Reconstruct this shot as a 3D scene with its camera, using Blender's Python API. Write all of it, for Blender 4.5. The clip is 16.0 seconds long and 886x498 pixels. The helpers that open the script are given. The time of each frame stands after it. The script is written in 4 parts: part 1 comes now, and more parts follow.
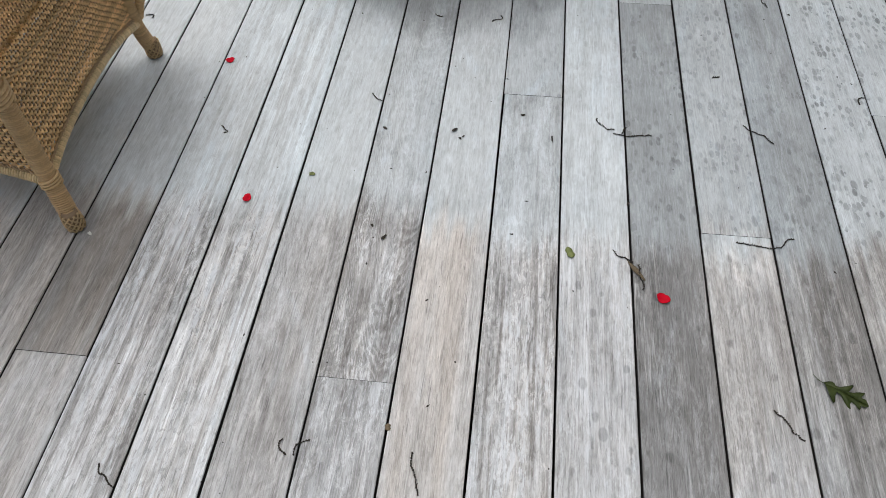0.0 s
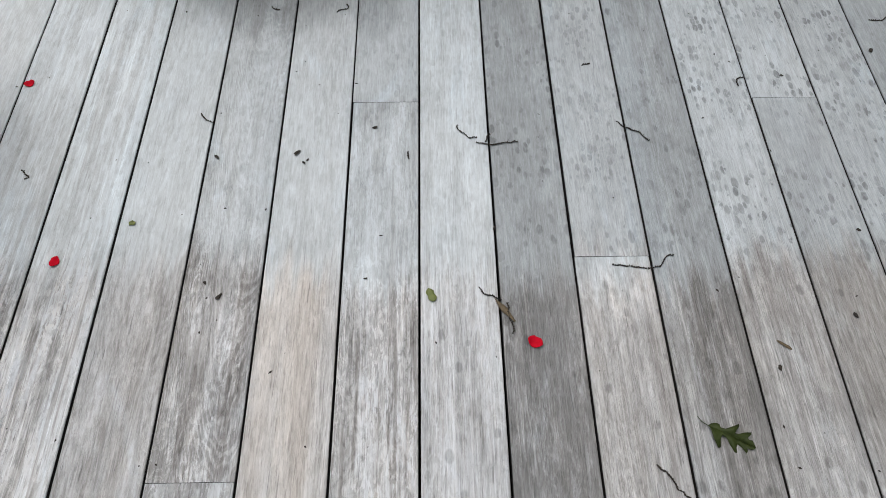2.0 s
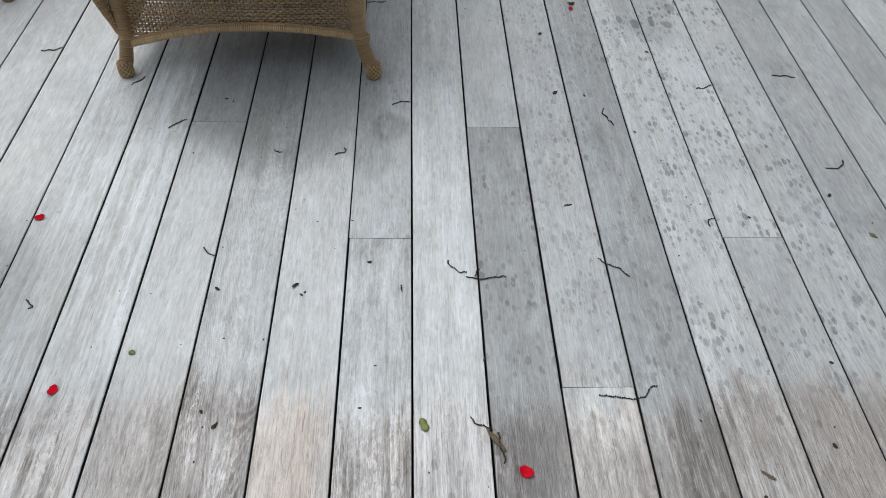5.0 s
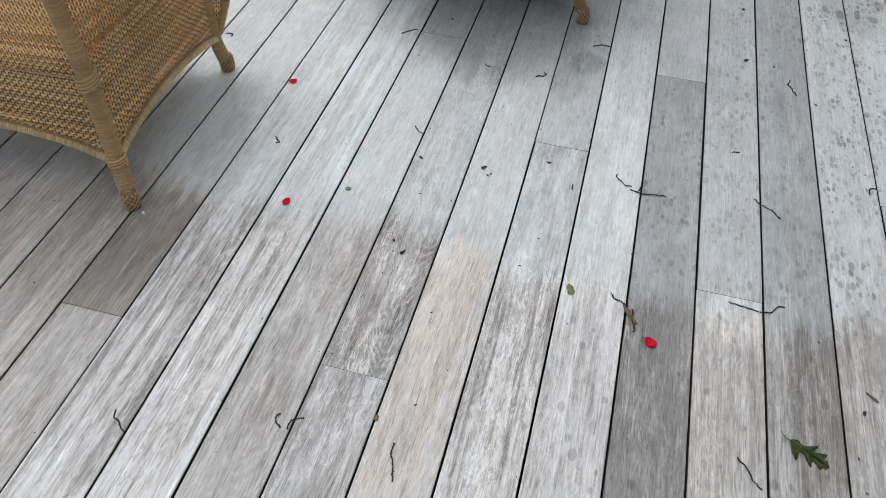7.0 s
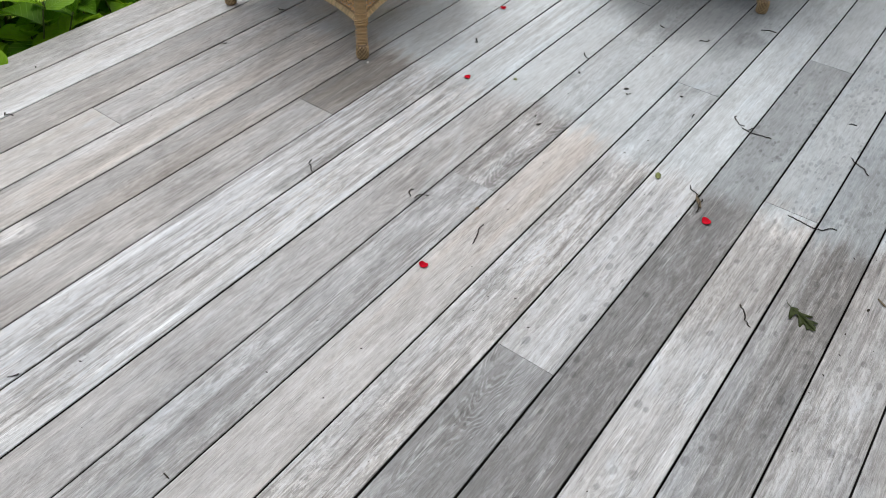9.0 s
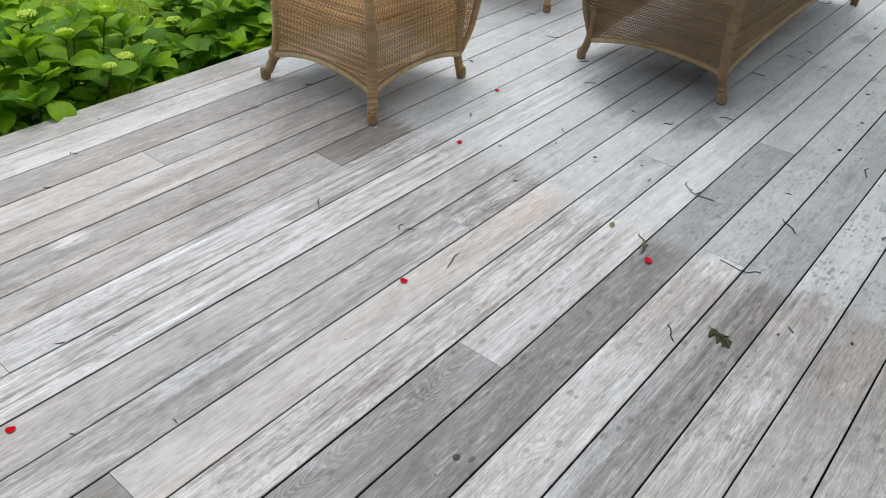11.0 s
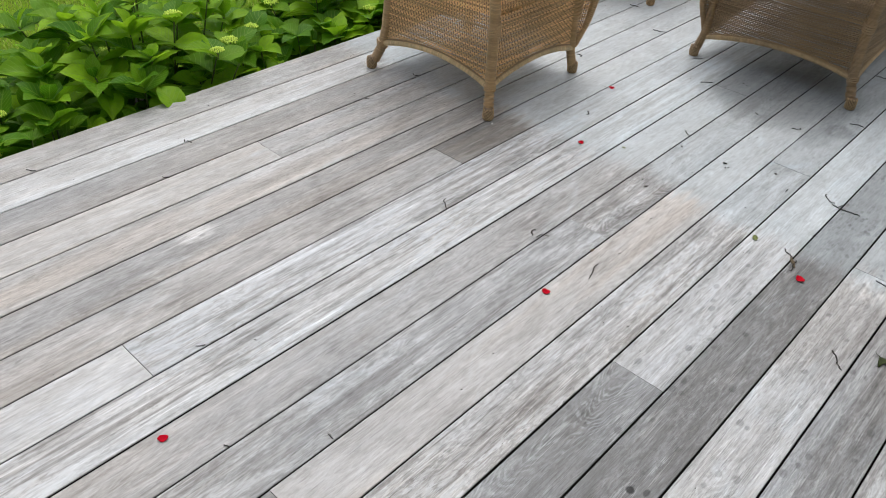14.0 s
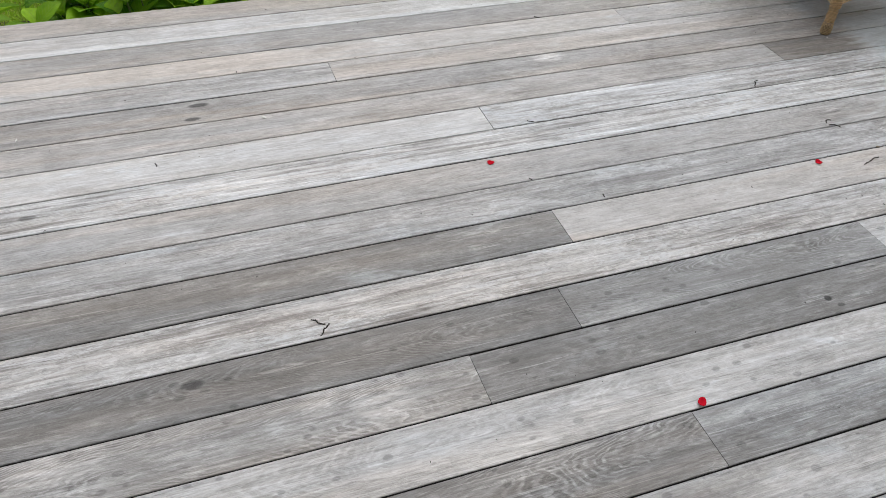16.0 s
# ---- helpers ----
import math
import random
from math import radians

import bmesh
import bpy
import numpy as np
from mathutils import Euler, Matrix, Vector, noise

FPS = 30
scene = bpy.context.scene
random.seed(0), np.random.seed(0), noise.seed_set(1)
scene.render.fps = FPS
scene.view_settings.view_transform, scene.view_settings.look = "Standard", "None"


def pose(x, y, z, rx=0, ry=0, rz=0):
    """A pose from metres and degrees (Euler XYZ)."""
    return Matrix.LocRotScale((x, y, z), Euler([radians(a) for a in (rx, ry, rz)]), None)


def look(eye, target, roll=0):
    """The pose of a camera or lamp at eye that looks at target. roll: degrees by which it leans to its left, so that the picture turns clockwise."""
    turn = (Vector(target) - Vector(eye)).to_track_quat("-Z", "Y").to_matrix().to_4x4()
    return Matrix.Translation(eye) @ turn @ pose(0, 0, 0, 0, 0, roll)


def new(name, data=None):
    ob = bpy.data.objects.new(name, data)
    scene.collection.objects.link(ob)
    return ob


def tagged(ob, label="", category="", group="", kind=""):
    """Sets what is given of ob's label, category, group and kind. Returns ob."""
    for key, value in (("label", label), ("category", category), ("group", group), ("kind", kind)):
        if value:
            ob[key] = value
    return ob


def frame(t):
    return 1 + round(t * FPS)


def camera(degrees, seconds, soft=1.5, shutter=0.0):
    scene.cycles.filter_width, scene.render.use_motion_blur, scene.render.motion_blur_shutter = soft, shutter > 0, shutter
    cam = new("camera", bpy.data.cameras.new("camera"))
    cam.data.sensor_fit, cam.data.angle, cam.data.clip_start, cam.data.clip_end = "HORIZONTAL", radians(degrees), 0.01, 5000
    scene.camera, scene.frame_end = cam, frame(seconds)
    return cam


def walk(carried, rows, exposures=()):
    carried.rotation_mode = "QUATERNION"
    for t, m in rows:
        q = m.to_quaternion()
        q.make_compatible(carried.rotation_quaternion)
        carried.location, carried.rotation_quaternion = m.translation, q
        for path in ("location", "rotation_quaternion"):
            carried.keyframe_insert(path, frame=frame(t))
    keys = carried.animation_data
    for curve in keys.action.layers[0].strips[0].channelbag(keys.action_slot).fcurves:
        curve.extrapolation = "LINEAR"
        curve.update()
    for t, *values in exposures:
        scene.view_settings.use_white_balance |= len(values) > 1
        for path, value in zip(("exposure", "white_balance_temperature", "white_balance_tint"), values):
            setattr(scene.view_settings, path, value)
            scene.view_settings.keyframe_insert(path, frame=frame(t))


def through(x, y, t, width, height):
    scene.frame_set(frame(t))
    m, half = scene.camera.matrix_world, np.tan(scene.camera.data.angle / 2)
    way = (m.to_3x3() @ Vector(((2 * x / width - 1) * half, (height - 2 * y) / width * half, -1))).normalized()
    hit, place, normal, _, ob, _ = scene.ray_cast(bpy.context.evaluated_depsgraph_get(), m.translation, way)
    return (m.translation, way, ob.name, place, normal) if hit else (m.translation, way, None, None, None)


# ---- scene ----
cam = camera(59.9, 16.0, soft=0.65)
PATH = [
    (0, (-0.107, 0.571, 1.237), (-0.272, 1.809, -0.325), -1.4),
    (0.5, (-0.005, 0.75, 1.224), (-0.059, 1.924, -0.395), -0.2),
    (1, (0.027, 0.815, 1.215), (0.018, 1.933, -0.443), 0.1),
    (1.5, (0.028, 0.853, 1.213), (0.042, 1.953, -0.457), 0.4),
    (2, (0.022, 0.868, 1.216), (0.053, 1.967, -0.454), 0.7),
    (2.5, (0.003, 0.863, 1.215), (0.051, 2.0, -0.429), 1.1),
    (3, (-0.009, 0.861, 1.239), (0.064, 2.065, -0.356), 1.7),
    (3.5, (0.008, 0.875, 1.27), (0.106, 2.147, -0.27), 1.9),
    (3.7, (0.007, 0.88, 1.281), (0.124, 2.171, -0.242), 2.4),
    (5.8, (-0.011, 0.77, 1.261), (0.0, 2.15, -0.186), 3.7),
    (6, (-0.009, 0.751, 1.267), (-0.052, 2.112, -0.198), 3.0),
    (6.5, (-0.026, 0.607, 1.275), (-0.197, 1.955, -0.192), 2.5),
    (7, (-0.01, 0.436, 1.288), (-0.315, 1.765, -0.175), 2.6),
    (7.5, (0.112, 0.313, 1.294), (-0.334, 1.616, -0.156), 2.9),
    (8, (0.279, 0.203, 1.3), (-0.309, 1.468, -0.133), 3.0),
    (8.5, (0.369, 0.064, 1.302), (-0.358, 1.276, -0.113), 2.4),
    (8.7, (0.428, -0.016, 1.302), (-0.352, 1.172, -0.105), 2.1),
    (10.8, (0.887, -0.373, 1.37), (-0.121, 0.866, 0.167), 3.1),
    (11, (0.883, -0.37, 1.373), (-0.126, 0.89, 0.192), 2.7),
    (11.5, (0.867, -0.373, 1.377), (-0.112, 0.944, 0.233), 2.1),
    (12, (0.721, -0.387, 1.396), (-0.203, 0.987, 0.274), 1.7),
    (12.5, (0.562, -0.43, 1.395), (-0.308, 0.98, 0.276), 1.7),
    (13, (0.519, -0.431, 1.396), (-0.327, 0.993, 0.275), 2.0),
    (13.5, (0.527, -0.431, 1.387), (-0.34, 0.96, 0.241), 2.8),
    (14, (0.56, -0.491, 1.353), (-0.48, 0.705, 0.133), 3.5),
    (14.5, (0.716, -0.567, 1.347), (-0.528, 0.343, 0.071), 3.8),
    (15, (0.871, -0.645, 1.345), (-0.492, 0.025, 0.044), 2.5),
    (15.5, (1.066, -0.806, 1.338), (-0.325, -0.243, 0.015), 2.0),
    (16, (1.212, -0.876, 1.345), (-0.196, -0.359, 0.021), 2.4),
]
walk(cam, [(t, look(eye, target, roll)) for t, eye, target, roll in PATH],
     ((0.0, 0.0), (1.5, -0.06), (3.5, -0.05), (6.0, 0.03), (8.5, 0.04), (11.0, 0.10), (13.5, 0.10), (14.5, 0.0), (16.0, -0.09)))

# ---- light ----
world = bpy.data.worlds.new("overcast_sky")
scene.world = world
world.use_nodes = True
wn, wl = world.node_tree.nodes, world.node_tree.links
wn.clear()
sky = wn.new("ShaderNodeTexSky")
sky.sky_type = "NISHITA"
sky.sun_disc = False
sky.sun_elevation, sky.sun_rotation = radians(70), radians(-35)
sky.air_density, sky.dust_density, sky.ozone_density = 1.0, 4.0, 1.0
grey = wn.new("ShaderNodeHueSaturation")
grey.inputs["Saturation"].default_value = 0.42
wback = wn.new("ShaderNodeBackground")
wback.inputs["Strength"].default_value = 0.15
wout = wn.new("ShaderNodeOutputWorld")
wl.new(sky.outputs[0], grey.inputs["Color"])
wl.new(grey.outputs[0], wback.inputs["Color"])
wl.new(wback.outputs[0], wout.inputs["Surface"])

sun = new("sun", bpy.data.lights.new("sun", "SUN"))
sun.data.energy, sun.data.angle, sun.data.color = 1.15, radians(60), (1.0, 0.985, 0.965)
sun.matrix_world = look((-0.9, 0.8, 4.5), (0, 0, 0))


# ---- material tools ----
class Nodes:
    """A short way to write node trees."""

    def __init__(self, name):
        self.mat = bpy.data.materials.new(name)
        self.mat.use_nodes = True
        self.t = self.mat.node_tree
        self.t.nodes.clear()
        self.out = self.t.nodes.new("ShaderNodeOutputMaterial")

    def node(self, kind, **inputs):
        n = self.t.nodes.new(kind)
        for key, value in inputs.items():
            self.put(n.inputs[key.replace("_", " ")], value)
        return n

    def put(self, socket, value):
        if isinstance(value, bpy.types.NodeSocket):
            self.t.links.new(value, socket)
        else:
            socket.default_value = value

    def math(self, op, a, b=0.0, c=0.0, clamp=False):
        n = self.t.nodes.new("ShaderNodeMath")
        n.operation, n.use_clamp = op, clamp
        for s, v in zip(n.inputs, (a, b, c)):
            self.put(s, v)
        return n.outputs[0]

    def ramp(self, v, lo, hi, out_lo=0.0, out_hi=1.0):
        n = self.t.nodes.new("ShaderNodeMapRange")
        n.interpolation_type = "SMOOTHSTEP"
        for s, x in zip(n.inputs, (v, lo, hi, out_lo, out_hi)):
            self.put(s, x)
        return n.outputs[0]

    def vec(self, x, y, z=0.0):
        n = self.t.nodes.new("ShaderNodeCombineXYZ")
        for s, v in zip(n.inputs, (x, y, z)):
            self.put(s, v)
        return n.outputs[0]

    def noise(self, v, scale=1.0, detail=3.0, rough=0.55, warp=0.0):
        n = self.node("ShaderNodeTexNoise", Scale=scale, Detail=detail, Roughness=rough, Distortion=warp)
        self.put(n.inputs["Vector"], v)
        return n.outputs[0]

    def mix(self, f, a, b, how="MIX"):
        n = self.t.nodes.new("ShaderNodeMix")
        n.data_type, n.blend_type = "RGBA", how
        for i, v in ((0, f), (6, a), (7, b)):
            self.put(n.inputs[i], v)
        return n.outputs[2]

    def attr(self, name):
        n = self.t.nodes.new("ShaderNodeAttribute")
        n.attribute_name = name
        return n.outputs["Fac"]

    def where(self):
        n = self.t.nodes.new("ShaderNodeNewGeometry")
        s = self.t.nodes.new("ShaderNodeSeparateXYZ")
        self.t.links.new(n.outputs["Position"], s.inputs[0])
        return n.outputs["Position"], s.outputs

    def random(self):
        return self.t.nodes.new("ShaderNodeObjectInfo").outputs["Random"]

    def island(self):
        return self.t.nodes.new("ShaderNodeNewGeometry").outputs["Random Per Island"]

    def local(self):
        return self.t.nodes.new("ShaderNodeTexCoord").outputs["Object"]

    def finish(self, colour, rough=0.6, bump=None, depth=0.002, strength=1.0, spec=0.5, through=0.0, coat=0.0):
        b = self.node("ShaderNodeBsdfPrincipled")
        self.put(b.inputs["Base Color"], colour)
        self.put(b.inputs["Roughness"], rough)
        self.put(b.inputs["Specular IOR Level"], spec)
        self.put(b.inputs["Coat Weight"], coat)
        if bump is not None:
            n = self.node("ShaderNodeBump", Strength=strength, Distance=depth)
            self.put(n.inputs["Height"], bump)
            self.t.links.new(n.outputs[0], b.inputs["Normal"])
        last = b.outputs[0]
        if through:
            tr = self.node("ShaderNodeBsdfTranslucent")
            self.put(tr.inputs["Color"], colour)
            m = self.t.nodes.new("ShaderNodeMixShader")
            m.inputs[0].default_value = through
            self.t.links.new(last, m.inputs[1])
            self.t.links.new(tr.outputs[0], m.inputs[2])
            last = m.outputs[0]
        self.t.links.new(last, self.out.inputs["Surface"])
        return self.mat


def deck_wood():
    """Weathered hardwood: grain, pale flaking, cathedral figure, rain spots; silvered beyond the dry strip."""
    m = Nodes("weathered_deck_wood")
    pos, (x, y, z) = m.where()
    r = m.random()
    tone, tone_far, warm = m.attr("tone"), m.attr("tone_far"), m.attr("warm")
    streak, swirl, spotty = m.attr("streak"), m.attr("swirl"), m.attr("spotty")
    comb, rim = m.attr("comb"), m.attr("rim")
    ox, oy = m.math("MULTIPLY_ADD", r, 37.0, x), m.math("MULTIPLY_ADD", r, 91.0, y)

    def grain(sx, sy, detail=3.0, rough=0.55, warp=0.0, shift=0.0):
        return m.noise(m.vec(m.math("MULTIPLY", ox, sx), m.math("MULTIPLY", oy, sy), shift), 1.0, detail, rough, warp)

    # edge of the strip that rain seldom reaches
    edge = m.math("ADD", y, m.math("MULTIPLY_ADD", grain(34, 2.6, 5, 0.65), 0.26, -0.13))
    edge = m.math("MULTIPLY_ADD", r, 0.09, edge)
    silver = m.ramp(edge, 1.60, 1.72)
    wash = m.ramp(grain(6, 1.4, 2, shift=5.0), 0.35, 0.7)
    # base colours
    value = m.math("ADD", m.math("MULTIPLY", tone, m.math("SUBTRACT", 1.0, silver)), m.math("MULTIPLY", tone_far, silver))
    band = m.ramp(grain(11, 0.5, 2, 0.5, 0.3, 71.0), 0.40, 0.60)
    warm = m.math("ADD", warm, m.ramp(y, 0.3, -0.6, 0.0, 0.28))
    tint = m.mix(m.math("MULTIPLY", warm, m.math("MULTIPLY_ADD", band, 0.8, 0.45)), (0.966, 0.997, 1.022, 1), (1.066, 0.995, 0.925, 1))
    tint = m.mix(m.math("MULTIPLY", silver, 0.9), tint, (0.915, 1.0, 1.045, 1))
    # the trodden part, rubbed smooth
    worn = m.ramp(y, 1.35, 0.50)
    # figure: nested arches along each board, bent by the growth of the tree
    own = m.t.nodes.new("ShaderNodeSeparateXYZ")
    m.t.links.new(m.local(), own.inputs[0])
    u = m.math("ADD", own.outputs[0], m.math("MULTIPLY_ADD", r, 0.09, -0.045))
    u = m.math("ADD", u, m.math("MULTIPLY_ADD", grain(6, 2.0, 2, 0.5, 0.0, 2.0), 0.07, -0.035))
    arch = m.math("MULTIPLY_ADD", m.math("MULTIPLY", u, u), -46.0, y)
    arch = m.math("MULTIPLY_ADD", grain(9, 3.2, 3, 0.55, 0.4, 6.0), 0.34, arch)
    phase = m.math("MULTIPLY_ADD", arch, 190.0, m.math("MULTIPLY", grain(34, 8, 4, 0.6), 13.0))
    rings = m.math("SUBTRACT", m.ramp(m.math("SINE", phase), -0.3, 1.0), 0.38)
    thin = m.ramp(m.math("SINE", m.math("MULTIPLY", phase, 2.7)), 0.2, 1.0)
    rings = m.math("MULTIPLY_ADD", thin, 0.18, rings)
    rings = m.math("MULTIPLY", rings, m.ramp(grain(110, 22, 4, 0.7, 0.0, 35.0), 0.38, 0.58, 0.10, 1.0))
    rings = m.math("MULTIPLY", rings, m.math("MULTIPLY_ADD", m.math("POWER", swirl, 1.5), 0.92, 0.02))
    rings = m.math("MULTIPLY", rings, m.ramp(grain(12, 2.2, 3, 0.5, 0.0, 33.0), 0.42, 0.57))

    def bite(v, lo=0.36, hi=0.64):
        return m.math("SUBTRACT", m.ramp(v, lo, hi), 0.5)

    fibre = bite(grain(430, 26, 3, 0.6))
    fine = bite(grain(165, 13, 4, 0.70, 0.5, 3.0))
    lines = bite(grain(66, 4.6, 6, 0.72, 0.6, 7.0), 0.41, 0.59)
    broad = bite(grain(20, 0.9, 3, 0.55, 0.5, 9.0))
    speck = bite(grain(170, 32, 3, 0.6, 0.0, 4.0))
    blotch = bite(grain(13, 4.0, 6, 0.68, 0.7, 119.0), 0.3, 0.7)
    calm = m.math("MULTIPLY_ADD", silver, -0.62, 1.0)
    still = m.math("MULTIPLY_ADD", worn, -0.34, 1.0)
    drift = bite(grain(18, 6.5, 6, 0.72, 1.2, 81.0), 0.36, 0.64)
    thready = m.math("ADD", m.math("MULTIPLY", fibre, 0.22), m.math("MULTIPLY", fine, 0.23))
    sum_ = m.math("MULTIPLY", thready, m.math("MULTIPLY_ADD", silver, 0.75, 1.0))
    sum_ = m.math("MULTIPLY_ADD", lines, m.math("MULTIPLY_ADD", streak, 0.24, 0.05), sum_)
    sum_ = m.math("MULTIPLY_ADD", broad, m.math("MULTIPLY_ADD", streak, 0.22, 0.06), sum_)
    sum_ = m.math("MULTIPLY_ADD", sum_, still, rings)
    sum_ = m.math("MULTIPLY", sum_, calm)
    sum_ = m.math("MULTIPLY_ADD", speck, m.math("MULTIPLY", still, m.math("MULTIPLY_ADD", silver, -0.05, 0.13)), sum_)
    sum_ = m.math("MULTIPLY_ADD", drift, m.math("MULTIPLY_ADD", worn, 0.02, 0.11), sum_)
    sum_ = m.math("MULTIPLY_ADD", blotch, m.math("MULTIPLY_ADD", silver, -0.10, 0.24), sum_)
    value = m.math("MULTIPLY", value, m.math("MAXIMUM", m.math("ADD", 1.0, sum_), 0.2))
    # long pale threads in the grain
    ridge = m.math("ABSOLUTE", m.math("SUBTRACT", grain(42, 1.5, 3, 0.6, 0.4, 41.0), 0.5))
    thread = m.math("MULTIPLY", m.ramp(ridge, 0.030, 0.006), m.ramp(grain(30, 3.5, 2, 0.5, 0.0, 44.0), 0.45, 0.65))
    value = m.math("MULTIPLY_ADD", m.math("MULTIPLY", thread, calm), m.math("MULTIPLY_ADD", streak, 0.14, 0.09), value)
    # hairlines, dark
    hair = m.math("ABSOLUTE", m.math("SUBTRACT", grain(88, 1.5, 3, 0.55, 0.3, 121.0), 0.5))
    hair = m.math("MULTIPLY", m.ramp(hair, 0.020, 0.005), m.ramp(grain(36, 3.0, 4, 0.6, 0.0, 123.0), 0.44, 0.60))
    value = m.math("MULTIPLY", value, m.math("MULTIPLY_ADD", m.math("MULTIPLY", hair, calm), -0.24, 1.0))
    # long combed ridges, pale crests and dark troughs
    furrow = m.ramp(grain(50, 1.0, 5, 0.62, 0.35, 101.0), 0.40, 0.62)
    furrow = m.math("MULTIPLY", m.math("SUBTRACT", furrow, 0.5), m.math("MULTIPLY", m.ramp(grain(18, 2.4, 3, 0.6, 0.0, 103.0), 0.30, 0.60, 0.35, 1.0), m.math("MULTIPLY", comb, calm)))
    value = m.math("MULTIPLY", value, m.math("MULTIPLY_ADD", furrow, 0.46, 1.0))
    crest = m.ramp(m.math("ABSOLUTE", m.math("SUBTRACT", grain(46, 0.8, 4, 0.6, 0.3, 105.0), 0.5)), 0.034, 0.008)
    crest = m.math("MULTIPLY", crest, m.math("MULTIPLY", m.ramp(grain(40, 5.0, 4, 0.7, 0.0, 107.0), 0.42, 0.58), m.math("MULTIPLY", comb, calm)))
    value = m.math("MULTIPLY_ADD", crest, 0.20, value)
    # a pale bleached band along one edge of some boards
    sap = m.math("ADD", m.math("MULTIPLY", rim, own.outputs[0]), m.math("MULTIPLY_ADD", grain(9, 1.6, 4, 0.6, 0.0, 109.0), 0.05, -0.025))
    sap = m.math("MULTIPLY", m.ramp(sap, 0.028, 0.046), m.ramp(grain(90, 7, 4, 0.7, 0.4, 111.0), 0.30, 0.55, 0.45, 1.0))
    value = m.math("MULTIPLY_ADD", m.math("MULTIPLY", sap, calm), 0.12, value)
    # bleached washes
    wipe = m.math("MULTIPLY", m.ramp(grain(8, 2.6, 5, 0.66, 0.9, 113.0), 0.55, 0.70), m.ramp(grain(120, 16, 4, 0.7, 0.3, 115.0), 0.34, 0.60, 0.35, 1.0))
    value = m.math("MULTIPLY_ADD", m.math("MULTIPLY", wipe, calm), 0.11, value)
    # short dark checks
    check = m.math("MULTIPLY", m.ramp(grain(230, 11, 3, 0.6, 0.2, 51.0), 0.61, 0.68), m.math("MULTIPLY", still, m.math("MULTIPLY_ADD", silver, -0.5, 0.9)))
    value = m.math("MULTIPLY", value, m.math("MULTIPLY_ADD", check, -0.45, 1.0))
    # chalky bloom
    bloom = m.math("MULTIPLY", m.ramp(grain(30, 6, 6, 0.72, 0.8, 61.0), 0.53, 0.68), m.math("MULTIPLY_ADD", silver, -0.5, 1.0))
    value = m.math("MULTIPLY_ADD", bloom, 0.09, value)
    # pale flakes and dark bare streaks
    patch = m.ramp(grain(13, 2.2, 3, 0.6, 0.0, 12.0), 0.40, 0.60)
    flake = m.math("MULTIPLY", m.ramp(grain(78, 14, 6, 0.76, 1.0, 15.0), m.math("MULTIPLY_ADD", worn, -0.01, 0.500), m.math("MULTIPLY_ADD", worn, 0.01, 0.526)), patch)
    flake = m.math("MULTIPLY", flake, m.math("MULTIPLY", m.math("MULTIPLY_ADD", streak, 0.85, 0.15), calm))
    flake = m.math("MULTIPLY", flake, m.math("MULTIPLY_ADD", worn, -0.20, 1.0))
    value = m.math("ADD", m.math("MULTIPLY", value, m.math("SUBTRACT", 1.0, flake)), m.math("MULTIPLY", flake, m.math("MINIMUM", m.math("MULTIPLY_ADD", value, 1.55, 0.04), 0.62)))
    # small crisp chips, pale and dark
    chip = grain(100, 34, 6, 0.76, 1.2, 91.0)
    area = m.ramp(grain(17, 4.5, 3, 0.6, 0.0, 95.0), 0.38, 0.60)
    much = m.math("MULTIPLY", m.math("MULTIPLY", m.math("MULTIPLY_ADD", streak, 0.8, 0.2), calm), m.math("MULTIPLY_ADD", worn, -0.25, 1.0))
    pale = m.math("MULTIPLY", m.math("MULTIPLY", m.ramp(chip, 0.515, 0.538), area), much)
    value = m.math("ADD", m.math("MULTIPLY", value, m.math("SUBTRACT", 1.0, pale)), m.math("MULTIPLY", pale, m.math("MINIMUM", m.math("MULTIPLY_ADD", value, 1.35, 0.06), 0.68)))
    pit = m.math("MULTIPLY", m.math("MULTIPLY", m.ramp(chip, 0.465, 0.415), m.math("SUBTRACT", 1.15, area)), much)
    value = m.math("MULTIPLY", value, m.math("MULTIPLY_ADD", pit, -0.30, 1.0))
    bare = m.math("MULTIPLY", m.ramp(grain(42, 2.0, 4, 0.70, 0.2, 21.0), 0.50, 0.62), m.math("MULTIPLY", streak, calm))
    value = m.math("MULTIPLY", value, m.math("MULTIPLY_ADD", bare, -0.44, 1.0))
    # rain spots
    cell = m.node("ShaderNodeTexVoronoi", Scale=1.0, Randomness=1.0)
    m.put(cell.inputs["Vector"], m.vec(m.math("MULTIPLY", ox, 76.0), m.math("MULTIPLY", oy, 35.0),
                                       m.math("MULTIPLY", grain(60, 40, 4, 0.65), 1.6)))
    pick = m.t.nodes.new("ShaderNodeSeparateColor")
    m.t.links.new(cell.outputs["Color"], pick.inputs[0])
    size = m.math("MULTIPLY_ADD", m.math("POWER", pick.outputs[0], 1.3), 0.44, 0.14)
    spot = m.math("MULTIPLY", m.ramp(m.math("SUBTRACT", cell.outputs["Distance"], size), 0.10, -0.10), m.math("MULTIPLY_ADD", pick.outputs[1], 0.65, 0.35))
    spot = m.math("MULTIPLY", spot, m.ramp(m.noise(pos, 6.0, 4, 0.65), 0.36, 0.58))
    spot = m.math("MULTIPLY", spot, m.ramp(grain(150, 60, 3, 0.6, 0.0, 97.0), 0.25, 0.55, 0.45, 1.0))
